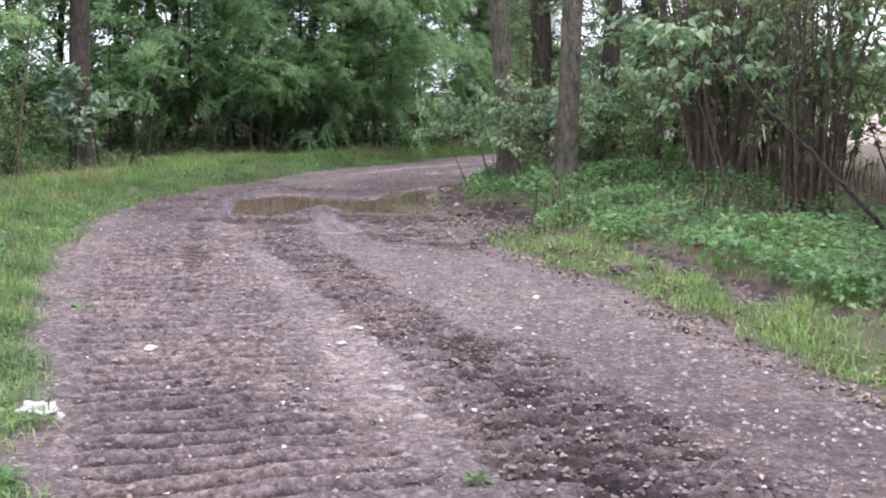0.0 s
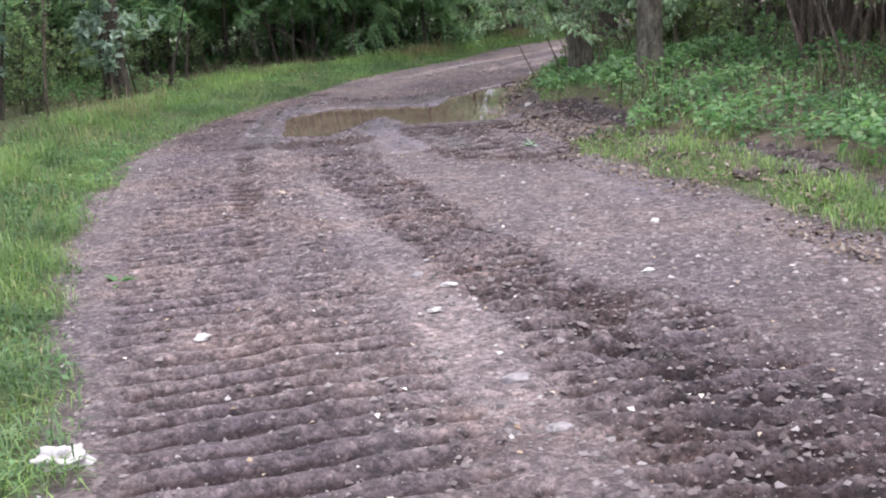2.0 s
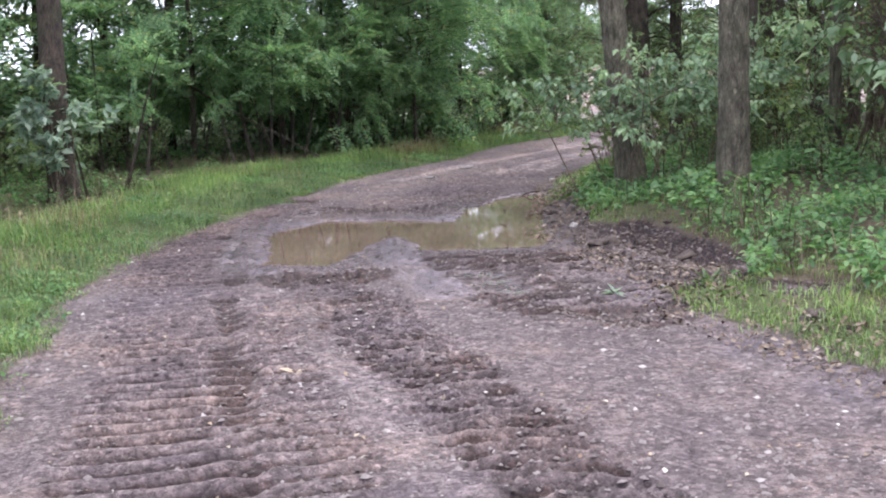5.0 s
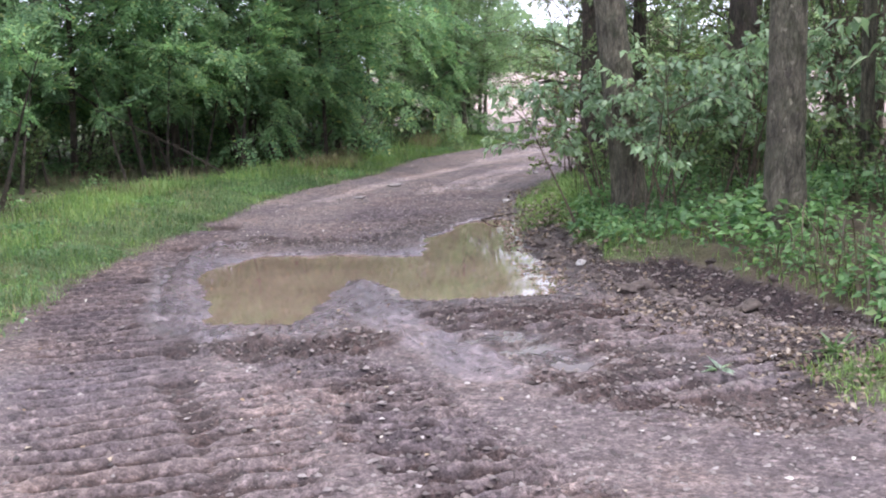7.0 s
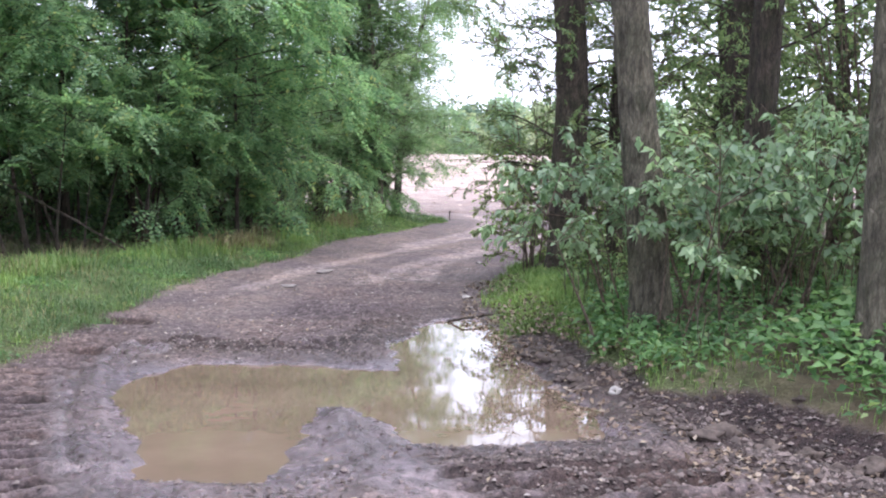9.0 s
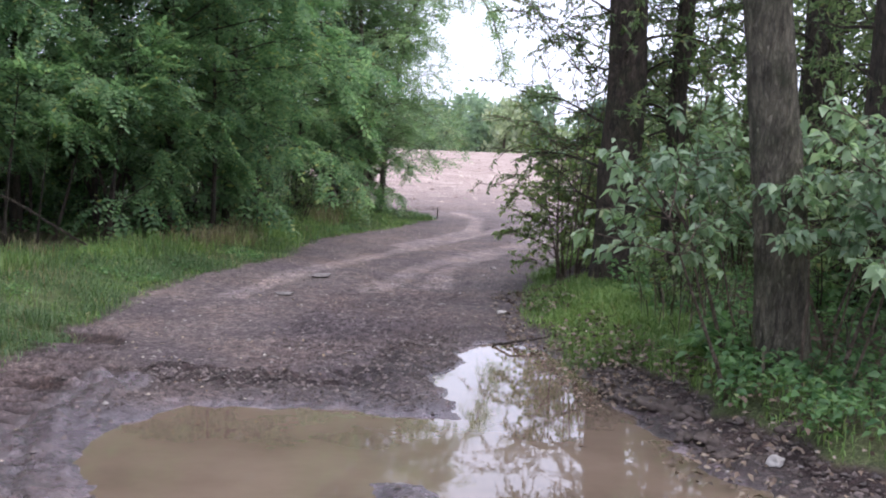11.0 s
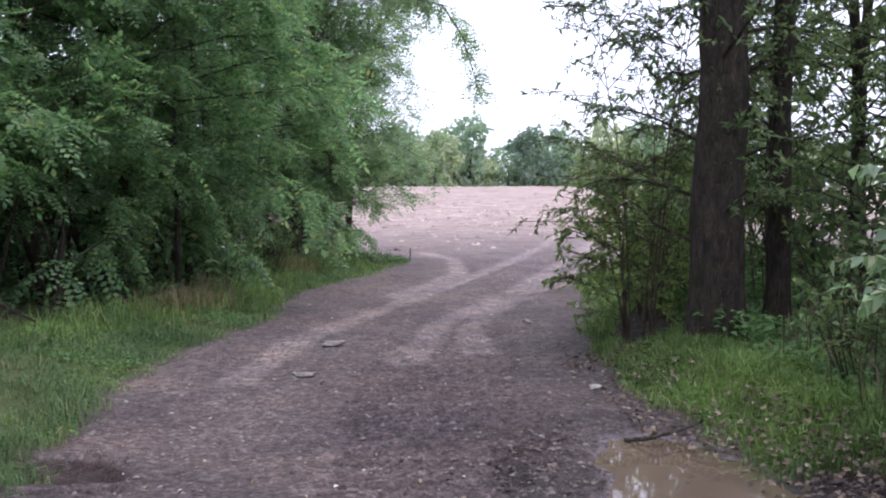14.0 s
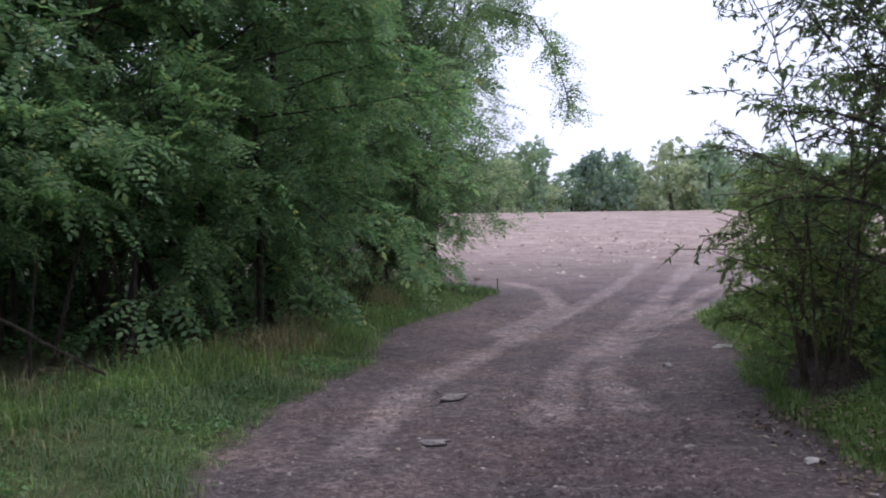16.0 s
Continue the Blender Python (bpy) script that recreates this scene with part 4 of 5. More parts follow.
again(airy, 3.9, 24.2, 120, 1.1)
again(elder, 4.2, 19.3, 20, 0.9)
again(elder, 5.0, 15.2, 200, 1.5)

# far trees beyond the field
def far_tree(seed, height, mat, label):
    rng = np.random.default_rng(seed)
    root = tagged(new("far_tree"), label, "tree", "trees beyond the field")
    v, f = tube(wander((0, 0, -0.3), (0, 0, 1), height * 0.8, 8, rng, 0.03), np.linspace(0.22, 0.05, 9), 7, rng)
    part("trunk", v, f, BARK_DARK, root)
    h = rng.uniform(0.0, 0.90, 34)
    wide = height * 0.46 * np.sqrt(np.clip(1.1 - (1.7 * h - 0.5) ** 2, 0.05, 1)) * np.sqrt(rng.random(34))
    a = rng.uniform(0, 6.28, 34)
    lumps = np.stack([np.cos(a) * wide, np.sin(a) * wide, h * height], 1)
    pts = np.concatenate([c + unit(rng.normal(0, 1, (24, 3))) * rng.uniform(0.5, 1, (24, 1)) ** 0.5 * height * rng.uniform(0.09, 0.16) for c in lumps])
    v, f = simple_leaf(pts, rng.normal(0, 1, pts.shape), rng, 0.72, 0.8, 0.8)
    part("crown", v, f, mat, root)
    return root


far = [far_tree(61, 8.0, HAZED_LEAF, "leafy green tree beyond the field"), far_tree(62, 7.6, HAZED_DARK, "dark round-crowned tree beyond the field"), far_tree(63, 7.0, HAZED_PALE, "pale willow-like tree beyond the field")]
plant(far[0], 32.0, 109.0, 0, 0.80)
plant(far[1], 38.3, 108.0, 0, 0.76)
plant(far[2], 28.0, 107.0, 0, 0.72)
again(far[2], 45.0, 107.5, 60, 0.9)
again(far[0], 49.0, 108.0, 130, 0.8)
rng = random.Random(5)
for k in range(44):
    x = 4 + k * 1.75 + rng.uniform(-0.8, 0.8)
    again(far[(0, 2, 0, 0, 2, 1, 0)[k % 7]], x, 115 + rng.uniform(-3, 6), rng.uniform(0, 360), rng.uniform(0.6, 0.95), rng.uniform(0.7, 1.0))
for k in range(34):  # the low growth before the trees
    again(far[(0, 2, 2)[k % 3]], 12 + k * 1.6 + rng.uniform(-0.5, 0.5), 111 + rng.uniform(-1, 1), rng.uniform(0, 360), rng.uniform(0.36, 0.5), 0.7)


# ---------------------------------------------------------------- grass, undergrowth, stones
def scatter(rng, count, x0, x1, y0, y1, keep):
    x, y = rng.uniform(x0, x1, count), rng.uniform(y0, y1, count)
    g = ground(x, y)
    ok = rng.random(count) < keep(x, y, g)
    return x[ok], y[ok], g[0][ok]


def along_edge(rng, count, edge_y, edge_x, y0, y1, side, width, keep, lean=1.6):
    """Places beside an edge of the track, thinning out from it."""
    y = rng.uniform(y0, y1, count)
    x = np.interp(y, edge_y, edge_x) + side * (width * rng.random(count) ** lean - 0.15)
    g = ground(x, y)
    ok = rng.random(count) < keep(x, y, g)
    return x[ok], y[ok], g[0][ok]


def blades(x, y, z, rng, length, width, lean=0.5):
    n = len(x)
    base = np.stack([x, y, z - 0.01], 1)
    a = rng.uniform(0, 2 * math.pi, n)
    ll = (length * rng.uniform(0.45, 1.35, n)).reshape(-1, 1)
    flat = np.stack([np.cos(a), np.sin(a), np.zeros(n)], 1)
    s = np.stack([-np.sin(a), np.cos(a), np.zeros(n)], 1) * width * 0.5
    k = rng.uniform(0.1, 1.0, n)[:, None] * lean
    up = np.array([[0, 0, 1.0]])
    m = base + ll * (0.55 * up + 0.22 * k * flat)
    t = base + ll * ((0.95 - 0.35 * k) * up + 0.85 * k * flat)
    v = np.stack([base, m + s, t, m - s], 1).reshape(-1, 3)
    return v, np.arange(len(v)).reshape(-1, 4)


def stuff(name, v, f, mat, label, category):
    return tagged(new(name, quick_mesh(name, v, f, mat)), label, category, kind="stuff")


gr = np.random.default_rng(71)
CLUMPS = lambda x, y: np.clip(0.6 + 0.8 * value_noise(x, y, 1.6, 3), 0.08, 1)
TURF = lambda x, y, g: (1 - g[1]) * CLUMPS(x, y)
OPEN = lambda g: smooth(0.5, -0.2, g[11])
x, y, z = along_edge(gr, 150000, LEFT_Y, LEFT_X, 2, 38, -1, 3.0, lambda x, y, g: TURF(x, y, g) * OPEN(g), 1.3)
stuff("grass", *blades(x, y, z, gr, np.clip(0.10 + 0.17 * value_noise(x, y, 1.9, 3), 0.03, 0.3), 0.009, 1.9), BLADE, "untidy green verge grass along the track", "grass")
x, y, z = along_edge(gr, 70000, LEFT_Y, LEFT_X, 3, 38, -1, 2.2, lambda x, y, g: OPEN(g) * (1 - g[1]) * np.where(y > 30.5, 1.0, np.where(y < 14, 1.0, 0.45)))
stuff("grass", *blades(x, y, z, gr, np.clip(0.08 + 0.12 * value_noise(x, y, 2.4, 3), 0.025, 0.25), 0.008, 1.9), BRIGHT_BLADE, "bright lush grass at the track's edge", "grass")
x, y, z = along_edge(gr, 22000, WOOD_Y, WOOD_X, 10, 37, 1, 1.2, lambda x, y, g: (1 - g[1]) * np.clip(value_noise(x, y, 0.9, 3) + 0.6, 0, 1), 0.9)
stuff("grass", *blades(x, y, z, gr, 0.24 + 0.10 * value_noise(x, y, 1.3, 2), 0.008, 1.2), BRIGHT_BLADE, "longer bent grass before the thicket", "grass")
x, y, z = along_edge(gr, 26000, WOOD_Y, WOOD_X, 10, 37, 1, 1.0, lambda x, y, g: (1 - g[1]) * np.where(y < 23, 0.2, 1.0) * smooth(-0.1, 0.5, value_noise(x, y, 1.1, 3)), 0.8)
stuff("dry_grass", *blades(x, y, z, gr, 0.32 + 0.18 * value_noise(x, y, 1.0, 2), 0.007, 1.4), STRAW, "dry straw-coloured grass before the thicket", "grass")
x, y, z = along_edge(gr, 80000, RIGHT_Y, RIGHT_X, 4, 32, 1, 1.5, lambda x, y, g: TURF(x, y, g) * np.where(y > 19.5, 1.0, np.where(y > 14.0, 0.45, 0.9)))
stuff("grass", *blades(x, y, z, gr, np.where(y > 19, 0.15, 0.13) + 0.05 * value_noise(x, y, 1.5, 2), 0.009, 1.4), BRIGHT_BLADE, "lush green grass on the bank", "grass")
x, y, z = along_edge(gr, 26000, RIGHT_Y, RIGHT_X, 18.5, 27, 1, 1.1, lambda x, y, g: (1 - g[1]) * np.clip(0.75 + 0.6 * value_noise(x, y, 1.4, 2), 0, 1), 1.0)
stuff("grass", *blades(x, y, z, gr, 0.13 + 0.06 * value_noise(x, y, 1.8, 2), 0.009, 1.7), BRIGHT_BLADE, "thick fresh grass on the bank by the puddle", "grass")
x, y, z = scatter(gr, 9000, 0.8, 7, 7, 27, lambda x, y, g: np.where(g[8] < -0.5, (1 - g[1]) * (value_noise(x, y, 0.7, 3) > 0.05), 0))
stuff("dry_stalks", *blades(x, y, z, gr, 0.50 + 0.2 * value_noise(x, y, 1.0, 2), 0.013, 0.9), STALK, "dry brown stalks among the nettles", "stalks")

x, y, z = along_edge(gr, 7000, LEFT_Y, LEFT_X, 4, 13, -1, 1.2, lambda x, y, g: (1 - g[1]) * smooth(0.0, 0.4, value_noise(x, y, 1.2, 2)), 0.9)
stuff("grass", *blades(x, y, z, gr, 0.24 + 0.08 * value_noise(x, y, 2.0, 2), 0.008, 1.6), BRIGHT_BLADE, "long bent grass tufts on the verge", "grass")
x, y, z = along_edge(gr, 3500, LEFT_Y, LEFT_X, 4, 22, -1, 1.4, lambda x, y, g: (1 - g[1]) * smooth(0.0, 0.4, value_noise(x + 3, y, 1.2, 2)), 0.9)
stuff("dry_grass", *blades(x, y, z, gr, 0.22, 0.007, 1.7), STRAW, "dry stalks lying among the verge grass", "grass")


def low_plants(x, y, z, rng, height, size):
    """Stalks that carry whorls of broad leaves."""
    pos, way = [], []
    for q in range(7):
        h = height * rng.uniform(0.35, 1.0, len(x))
        a = rng.uniform(0, 6.28, len(x))
        d = np.stack([np.cos(a), np.sin(a), rng.uniform(-0.3, 0.3, len(x))], 1)
        pos.append(np.stack([x, y, z], 1) + d * 0.05 + np.array([[0, 0, 1.0]]) * h[:, None])
        way.append(d)
    return simple_leaf(np.concatenate(pos), np.concatenate(way), rng, size, 0.62, 0.35)


x, y, z = scatter(gr, 27000, 0.5, 8, 4, 30, lambda x, y, g: np.where(g[8] < -0.12, np.clip(1 - 2.0 * g[1], 0, 1) * smooth(0.12, 0.42, -g[8] - 0.5 * smooth(13.6, 12.8, y) - 0.5 * smooth(18.6, 19.6, y) - 0.06 * smooth(13.4, 14.2, y) * smooth(17.6, 16.8, y)) * smooth(4.5, 2.0, -g[8]) * np.clip(0.75 + 0.9 * value_noise(x + 9, y, 1.3, 3), 0, 1), 0))
tallness = np.clip(0.24 + 0.22 * value_noise(x, y, 0.9, 3), 0.06, 0.5)
stuff("undergrowth", *low_plants(x, y, z, gr, tallness, np.tile(0.034 + 0.17 * tallness, 7)[:, None]), NETTLE, "low green nettles and herbs under the trees", "undergrowth")
x, y, z = scatter(gr, 6000, -12, 1, 14, 36, lambda x, y, g: np.where(g[11] > 0.2, 1.0, 0) * smooth(0.05, 0.35, value_noise(x, y, 0.5, 2)))
stuff("undergrowth", *low_plants(x, y, z, gr, 0.22, 0.075), NETTLE, "low green herbs on the wood floor", "undergrowth")
x, y, z = along_edge(gr, 7000, LEFT_Y, LEFT_X, 4, 33, -1, 2.6, lambda x, y, g: (1 - g[1]) * OPEN(g) * smooth(-0.1, 0.45, value_noise(x, y + 20, 1.1, 3)), 1.0)
low = np.clip(0.07 + 0.06 * value_noise(x, y, 1.0, 2), 0.03, 0.16)
stuff("undergrowth", *low_plants(x, y, z, gr, low, np.tile(0.03 + 0.22 * low, 7)[:, None]), NETTLE, "low broad-leaved herbs in the verge grass", "undergrowth")
x, y, z = along_edge(gr, 15000, LEFT_Y, LEFT_X, 4, 33, -1, 2.8, lambda x, y, g: (1 - g[1]) * OPEN(g) * smooth(0.0, 0.5, value_noise(x + 40, y, 0.9, 3)), 0.8)
stuff("dry_grass", *blades(x, y, z, gr, 0.20 + 0.10 * value_noise(x, y, 1.2, 2), 0.006, 1.9), STRAW, "bent straw-coloured blades in the verge", "grass")
x, y, z = scatter(gr, 9000, -10, 0, 13, 32, lambda x, y, g: np.where((g[11] > -0.1) & (g[11] < 2.5), 0.8, 0))
v, f = simple_leaf(np.stack([x, y, z + 0.015], 1), np.stack([gr.normal(0, 1, len(x)), gr.normal(0, 1, len(x)), np.zeros(len(x))], 1), gr, 0.07, 0.6, 0.5)
stuff("leaf_litter", v, f, LITTER, "brown leaf litter on the wood floor", "leaves")
x, y, z = along_edge(gr, 4200, WOOD_Y, WOOD_X, 13, 32, -1, 1.6, lambda x, y, g: smooth(-0.1, 0.5, value_noise(x, y, 0.8, 3)), 0.9)
stuff("dead_stalks", *blades(x, y, z, gr, 0.36 + 0.22 * value_noise(x, y, 0.9, 2), 0.007, 1.9), STALK, "tangled brown dead stalks at the wood's edge", "stalks")


def pebbles(x, y, z, rng, lo, hi, flat=0.55):
    """Small uneven stones that stand out of the ground."""
    n = len(x)
    r = lo + (hi - lo) * rng.random(n) ** 3
    base = np.array([[1, 0, 0], [0, 1, 0], [-1, 0, 0], [0, -1, 0], [0, 0, 1], [0, 0, -1]], float)
    v = base[None] * rng.uniform(0.6, 1.25, (n, 6, 1)) + rng.normal(0, 0.15, (n, 6, 3))
    v[..., 2] *= flat
    a = rng.uniform(0, 6.28, n)
    c, s = np.cos(a)[:, None], np.sin(a)[:, None]
    v = np.stack([v[..., 0] * c - v[..., 1] * s, v[..., 0] * s + v[..., 1] * c, v[..., 2]], -1) * r[:, None, None]
    v += np.stack([x, y, z + r * 0.15], 1)[:, None]
    v = v[:, :5]
    f = np.array([[0, 1, 4], [1, 2, 4], [2, 3, 4], [3, 0, 4]])
    return v.reshape(-1, 3), (np.arange(n)[:, None, None] * 5 + f[None]).reshape(-1, 3)


dry = lambda x, y, g: g[1] * (g[9] < -0.03) * (1 - 0.85 * g[2])
x, y, z = scatter(gr, 105000, -4, 5, 3.0, 26, lambda x, y, g: dry(x, y, g) * np.where(y < 15, 1.0, 0.45) * (0.3 + 0.7 * smooth(0.35, 0.75, to_line(x, y, RUT_LEFT)[0])))
z = z - 0.002
stuff("gravel", *pebbles(x, y, z, gr, 0.005, 0.026, 0.6), STONE, "small grey stones trodden into the track", "gravel")
x, y, z = scatter(gr, 70000, -3, 4, 3.4, 12, lambda x, y, g: dry(x, y, g) * smooth(12.5, 7, y) * np.clip(0.6 + 0.7 * value_noise(x, y, 1.5, 3), 0, 1))
stuff("gravel", *pebbles(x, y, z, gr, 0.003, 0.013, 0.7), STONE, "fine grit and stone chips on the track", "gravel")
x, y, z = scatter(gr, 190000, -4, 3.5, 3, 21, lambda x, y, g: dry(x, y, g) * np.clip(g[6] * 1.2, 0, 1) * (0.2 + 0.8 * smooth(0.4, 0.8, to_line(x, y, RUT_LEFT)[0])))
stuff("mud_clods", *pebbles(x, y, z, gr, 0.005, 0.026, 0.75), CLOD, "dark clods of churned mud in the wheel ruts", "mud")
x, y, z = scatter(gr, 42000, -3.4, 1.4, 15, 21.5, lambda x, y, g: g[1] * (g[9] < -0.06) * smooth(-0.75, -0.2, g[9]) * np.clip(0.35 + 1.2 * value_noise(x, y, 1.7, 3), 0, 0.8) * smooth(0.2, 0.4, np.minimum(to_line(x, y, SHEEN[0])[0], to_line(x, y, SHEEN[1])[0])))
stuff("mud_clods", *pebbles(x, y, z, gr, 0.004, 0.022, 0.7), CLOD, "dark crumbs of mud round the puddle", "mud")
x, y, z = scatter(gr, 30000, -2, 46, 34, 78, lambda x, y, g: g[3] ** 1.5 * (1 - g[5]) * smooth(82, 45, y) * (x < 6 + 0.62 * (y - 30)) * np.clip(0.7 + 0.7 * value_noise(x, y * 2.5, 0.5, 2), 0, 1))
stuff("field_clods", *pebbles(x, y, z, gr, 0.02, 0.11, 0.6), FIELD_CLOD, "pale clods and straw on the tilled field", "soil")
x, y, z = scatter(gr, 34000, 0.6, 5.5, 7, 21, lambda x, y, g: np.where((g[8] < 0.0) & (g[1] > 0.45), 0.4, 0))
stuff("mud_clods", *pebbles(x, y, z, gr, 0.008, 0.038, 0.75), CLOD, "dark crumbly clods on the broken bank", "mud")
x, y, z = along_edge(gr, 13000, RIGHT_Y, RIGHT_X, 5, 24, 1, 1.0, lambda x, y, g: np.where(g[9] < -0.05, np.clip(0.45 + 0.8 * value_noise(x, y, 1.1, 3), 0, 1), 0), 1.0)
v, f = simple_leaf(np.stack([x - 0.25, y, z + 0.012], 1), np.stack([gr.normal(0, 1, len(x)), gr.normal(0, 1, len(x)), np.zeros(len(x))], 1), gr, 0.045, 0.6, 0.35)
stuff("leaf_litter", v, f, LITTER, "brown leaf litter strewn along the bank", "leaves")
x, y, z = scatter(gr, 2600, -4, 5, 2.5, 34, dry)
v, f = simple_leaf(np.stack([x, y, z + 0.008], 1), np.stack([gr.normal(0, 1, len(x)), gr.normal(0, 1, len(x)), np.zeros(len(x))], 1), gr, 0.032, 0.7, 0.15)
stuff("fallen_leaves", v, f, FALLEN, "scattered pale fallen leaves on the track", "leaves")


# ---------------------------------------------------------------- single things on the ground
def solid(name, bm, mat, label, category, group=""):
    group = group or ("stones on the track" if name == "stone" else "")
    me = bpy.data.meshes.new(name)
    bm.to_mesh(me)
    bm.free()
    for p in me.polygons:
        p.use_smooth = True
    me.materials.append(mat)
    return tagged(new(name, me), label, category, group)


def lump(seed, size, rough=0.2, detail=3):
    rng = random.Random(seed)
    bm = bmesh.new()
    bmesh.ops.create_icosphere(bm, subdivisions=detail, radius=1.0)
    off = Vector((rng.uniform(0, 50), rng.uniform(0, 50), 0))
    for v in bm.verts:
        k = 1 + rough * noise.noise(v.co * 1.3 + off) * 2 + rough * 0.5 * noise.noise(v.co * 3.5 + off)
        v.co = Vector((v.co.x * size[0], v.co.y * size[1], v.co.z * size[2])) * k
    return bm


def put(ob, x, y, dz=0.0, turn=0.0, tip=0.0):
    ob.matrix_basis = Matrix.LocRotScale((x, y, ground_z(x, y) + dz), Euler((radians(tip), 0, radians(turn))), None)
    return ob


PALE_STONE = plain_material("pale_stone", (0.30, 0.27, 0.25), (0.50, 0.47, 0.44), 30)
WHITE_STONE = plain_material("white_stone", (0.40, 0.37, 0.34), (0.62, 0.58, 0.54), 30)
GREY_STONE = plain_material("grey_stone", (0.15, 0.13, 0.125), (0.30, 0.27, 0.26), 26)
PAPER = plain_material("wet_paper", (0.33, 0.30, 0.285), (0.55, 0.51, 0.49), 40, 0.8, 0.5)
DEAD_WOOD = bark_material("dead_wood", (0.030, 0.022, 0.016), (0.11, 0.085, 0.065))
PALE_WOOD = bark_material("pale_dead_wood", (0.15, 0.12, 0.09), (0.34, 0.29, 0.23))

put(solid("paper_wad", lump(3, (0.074, 0.046, 0.042), 0.8, 4), PAPER, "crumpled white paper litter at the grass edge", "litter"), -0.97, 6.10, 0.035, 10)
put(solid("stone", lump(4, (0.036, 0.022, 0.012), 0.6), WHITE_STONE, "small white stone lying on the track", "stone"), 0.32, 7.9, 0.012, 5)
put(solid("stone", lump(5, (0.028, 0.022, 0.014), 0.5), WHITE_STONE, "small white stone lying on the track", "stone"), 1.5, 8.45, 0.01)
put(solid("stone", lump(6, (0.026, 0.024, 0.015), 0.5), WHITE_STONE, "small white stone lying on the track", "stone"), 1.72, 9.84, 0.01)
put(solid("stone", lump(7, (0.030, 0.022, 0.016), 0.5), WHITE_STONE, "white stone half sunk in the wheel rut", "stone"), 1.62, 6.0, 0.015)
put(solid("stone", lump(8, (0.13, 0.05, 0.025), 0.3), GREY_STONE, "flat pale stone standing out of the track", "stone"), -0.22, 25.27, 0.03, 20)
put(solid("stone", lump(9, (0.10, 0.045, 0.02), 0.3), GREY_STONE, "flat pale stone standing out of the track", "stone"), -0.83, 23.58, 0.02, -10)
put(solid("stone", lump(10, (0.055, 0.04, 0.02), 0.3), PALE_STONE, "pale stone at the track's edge near the puddle", "stone"), 1.14, 22.36, 0.02, 40)
put(solid("stone", lump(11, (0.05, 0.04, 0.03), 0.3), PALE_STONE, "pale stone on the puddle's muddy shore", "stone"), 0.98, 17.18, 0.02, 70)
for k, (x, y, a, b) in enumerate(((0.36, 8.44, 0.05, 0.03), (0.16, 8.69, 0.04, 0.03), (-1.1, 13.5, 0.05, 0.035), (1.37, 13.88, 0.04, 0.03), (-0.6, 5.9, 0.06, 0.04), (0.75, 6.9, 0.06, 0.035),
                                  (-0.85, 7.6, 0.045, 0.03), (0.72, 23.05, 0.05, 0.035), (2.3, 26.4, 0.07, 0.05), (3.6, 27.6, 0.10, 0.06), (0.9, 6.3, 0.05, 0.03))):
    put(solid("stone", lump(20 + k, (a, b, b * 0.6), 0.3), GREY_STONE if k % 3 else PALE_STONE, "small grey stone bedded in the track", "stone"), x, y, 0.008, 37 * k)


def clod_heap(seed, x, y, size):
    return put(solid("mud_lump", lump(seed, (size, size * 0.8, size * 0.55), 0.45, 3), CLOD_SOIL, "lump of dark broken mud beside the track", "mud lump", "mud lumps"), x, y, size * 0.1, seed * 53)


CLOD_SOIL = plain_material("broken_soil", (0.035, 0.025, 0.021), (0.115, 0.088, 0.075), 18, 0.85, 0.9)
rng = random.Random(9)
for k in range(46):
    t = rng.random()
    if k < 22:
        y = 15.6 + 3.6 * t
        x = float(np.interp(y, RIGHT_Y, RIGHT_X)) + rng.uniform(-0.05, 0.4)
    elif k < 36:
        x, y = 1.95 - 0.4 * (t * 2.4 - 1.2) + rng.uniform(-0.35, 0.35), 15.0 + (t * 2.4 - 1.2)
    else:
        y = 10.0 + 3.5 * t
        x = float(np.interp(y, RIGHT_Y, RIGHT_X)) + rng.uniform(0.3, 0.9)
    clod_heap(100 + k, x, y, rng.uniform(0.035, 0.11))


def stick(name, points, r0, r1, mat, label):
    rg = np.random.default_rng(len(points) * 7 + int(abs(points[0][0]) * 10))
    pts = np.array(points, float)
    t = np.linspace(0, len(pts) - 1, len(pts) * 5)
    path = np.stack([np.interp(t, range(len(pts)), pts[:, i]) for i in range(3)], 1) + rg.normal(0, r0 * 0.25, (len(t), 3))
    v, f = tube(path, np.linspace(r0, r1, len(t)), 7, rg, 0.15)
    return tagged(new(name, quick_mesh(name, v, f, mat)), label, "branch")


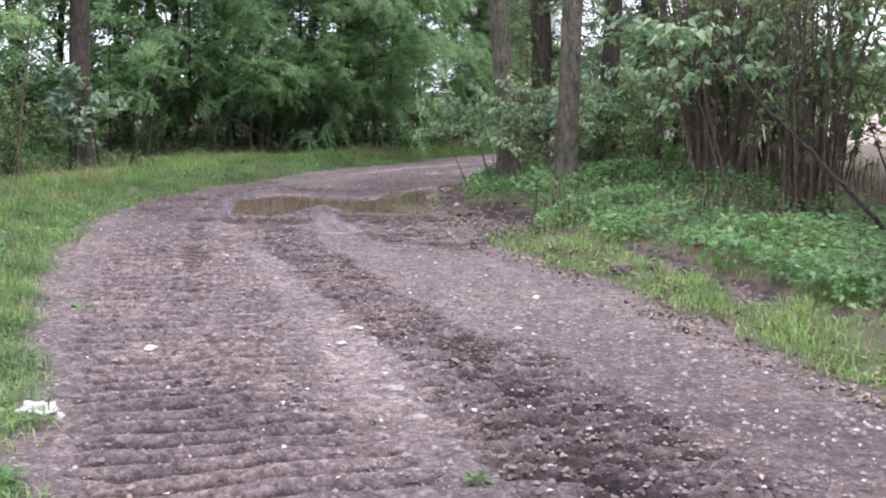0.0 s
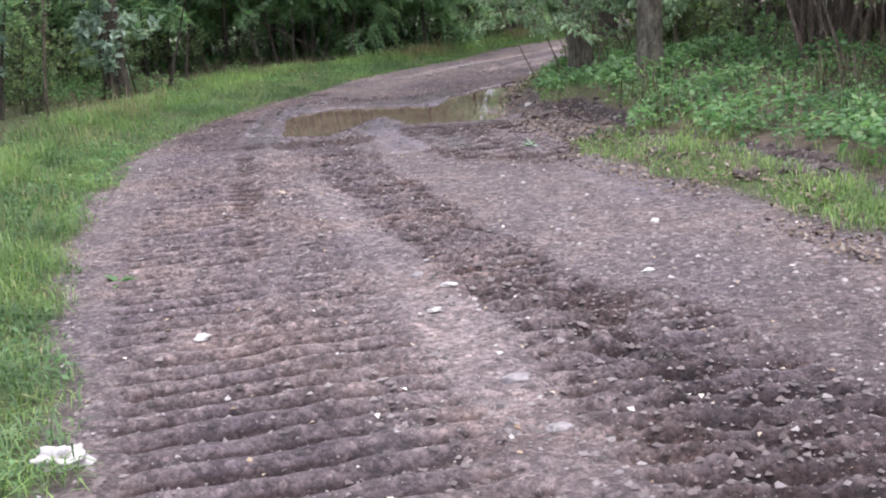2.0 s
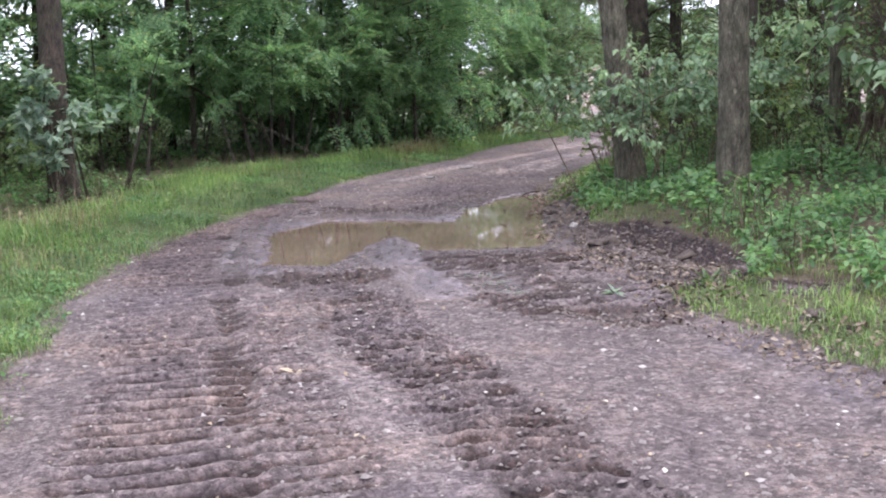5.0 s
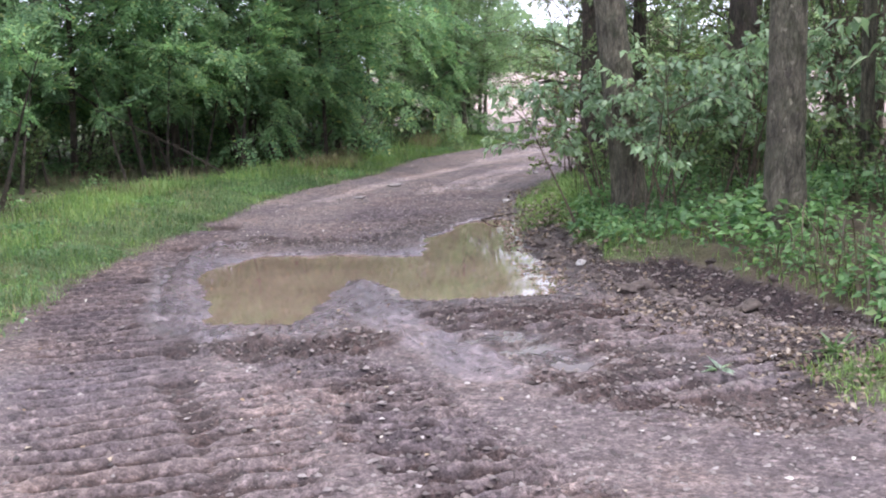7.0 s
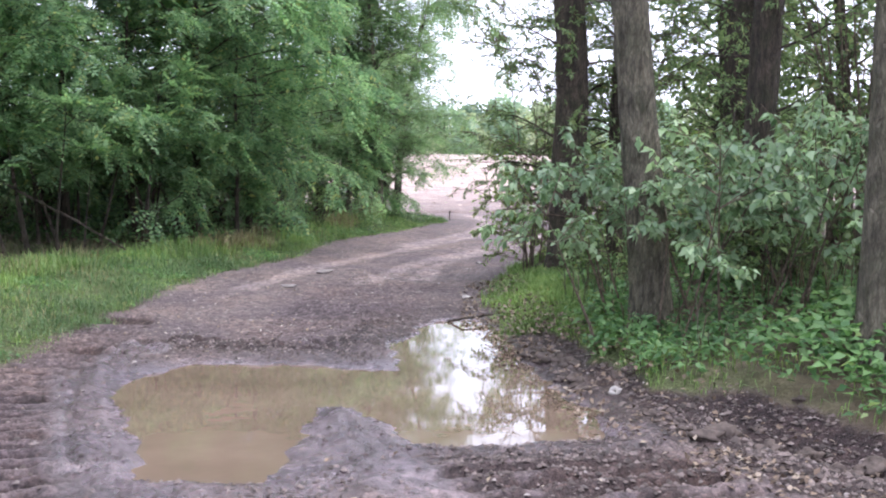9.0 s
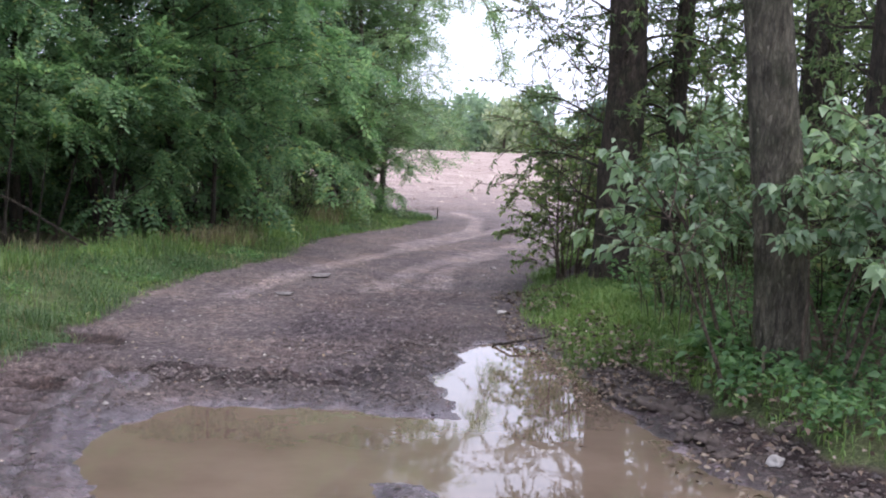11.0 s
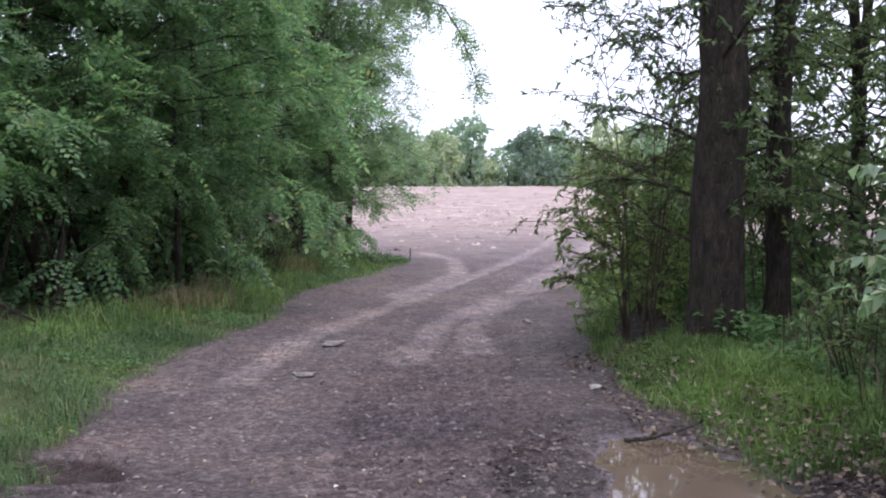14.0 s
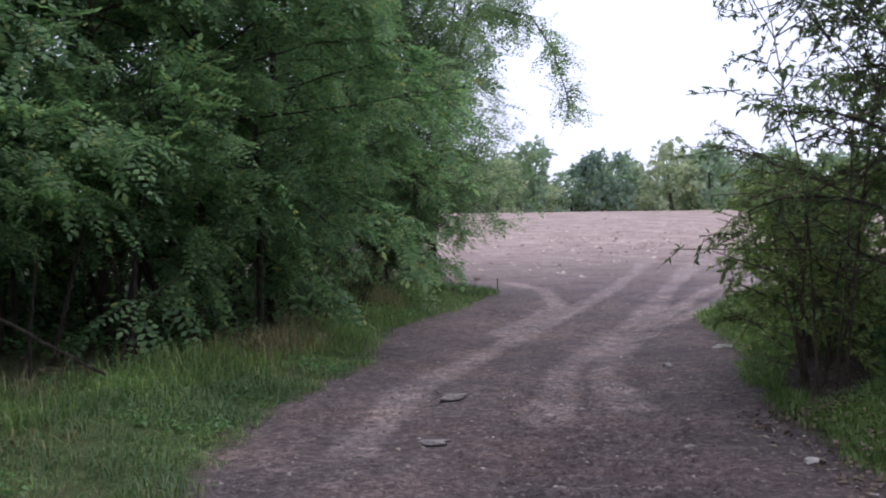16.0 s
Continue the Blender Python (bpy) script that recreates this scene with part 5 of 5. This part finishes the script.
stick("fallen_branch", [(0.60, 20.90, -0.03), (0.70, 20.72, 0.02), (0.98, 20.82, 0.035), (1.32, 20.98, 0.07)], 0.013, 0.006, DEAD_WOOD, "dark bent stick lying at the puddle's tip")
stick("leaning_branch", [(-5.6, 26.2, 1.9), (-4.6, 25.9, 1.25), (-3.6, 25.5, 0.75), (-2.9, 25.4, 0.34)], 0.026, 0.010, BARK_DARK, "bare dead branch leaning out of the thicket")
stick("dry_stalk", [(2.35, 21.2, 0.3), (2.42, 21.29, 0.62), (2.36, 21.3, 0.9)], 0.008, 0.005, PALE_WOOD, "pale dry stalk standing in the grass")
stick("leaning_branch", [(5.6, 12.6, 0.3), (5.0, 13.0, 1.0), (4.3, 13.3, 1.7), (3.9, 13.5, 2.4)], 0.03, 0.012, DEAD_WOOD, "dead branch leaning among the bare stems")

# the marker stake at the field
bm = bmesh.new()
bmesh.ops.create_cone(bm, cap_ends=True, segments=8, radius1=0.015, radius2=0.012, depth=0.30)
bmesh.ops.bevel(bm, geom=[e for e in bm.edges if e.calc_face_angle(0) > 1.0], offset=0.006, segments=1)
put(solid("marker_stake", bm, DEAD_WOOD, "short dark wooden stake at the field's edge", "stake"), 4.30, 37.4, 0.10)


def weed(seed, leaves, size, mat, label, broad=0.45):
    rg = np.random.default_rng(seed)
    a = rg.uniform(0, 6.28, leaves)
    way = np.stack([np.cos(a), np.sin(a), rg.uniform(0.1, 0.7, leaves)], 1)
    root = tagged(new("weed"), label, "weed")
    for k in range(leaves):
        v, f = simple_leaf(way[k:k + 1] * 0.01 + np.array([[0, 0, 0.01]]), way[k:k + 1], rg, size, broad, 0.2)
        part("leaf", v, f, mat, root)
    return root


put(weed(1, 9, 0.09, BLUE_LEAF, "pale trodden leafy sprig lying on the mud"), 0.94, 13.56, 0.005)
put(weed(2, 34, 0.15, BLADE, "small green weed growing in the bare soil", 0.16), 1.68, 13.65)
put(weed(3, 44, 0.075, BLADE, "small trodden grass tuft on the track", 0.16), 1.19, 5.31)
put(weed(4, 7, 0.075, FALLEN, "large pale fallen leaf lying on the track"), -1.24, 11.8, 0.0)
put(weed(5, 14, 0.11, NETTLE, "low weed at the track's grass edge"), -1.75, 8.9)
put(weed(6, 14, 0.11, NETTLE, "low weed at the track's grass edge"), -0.75, 5.2)
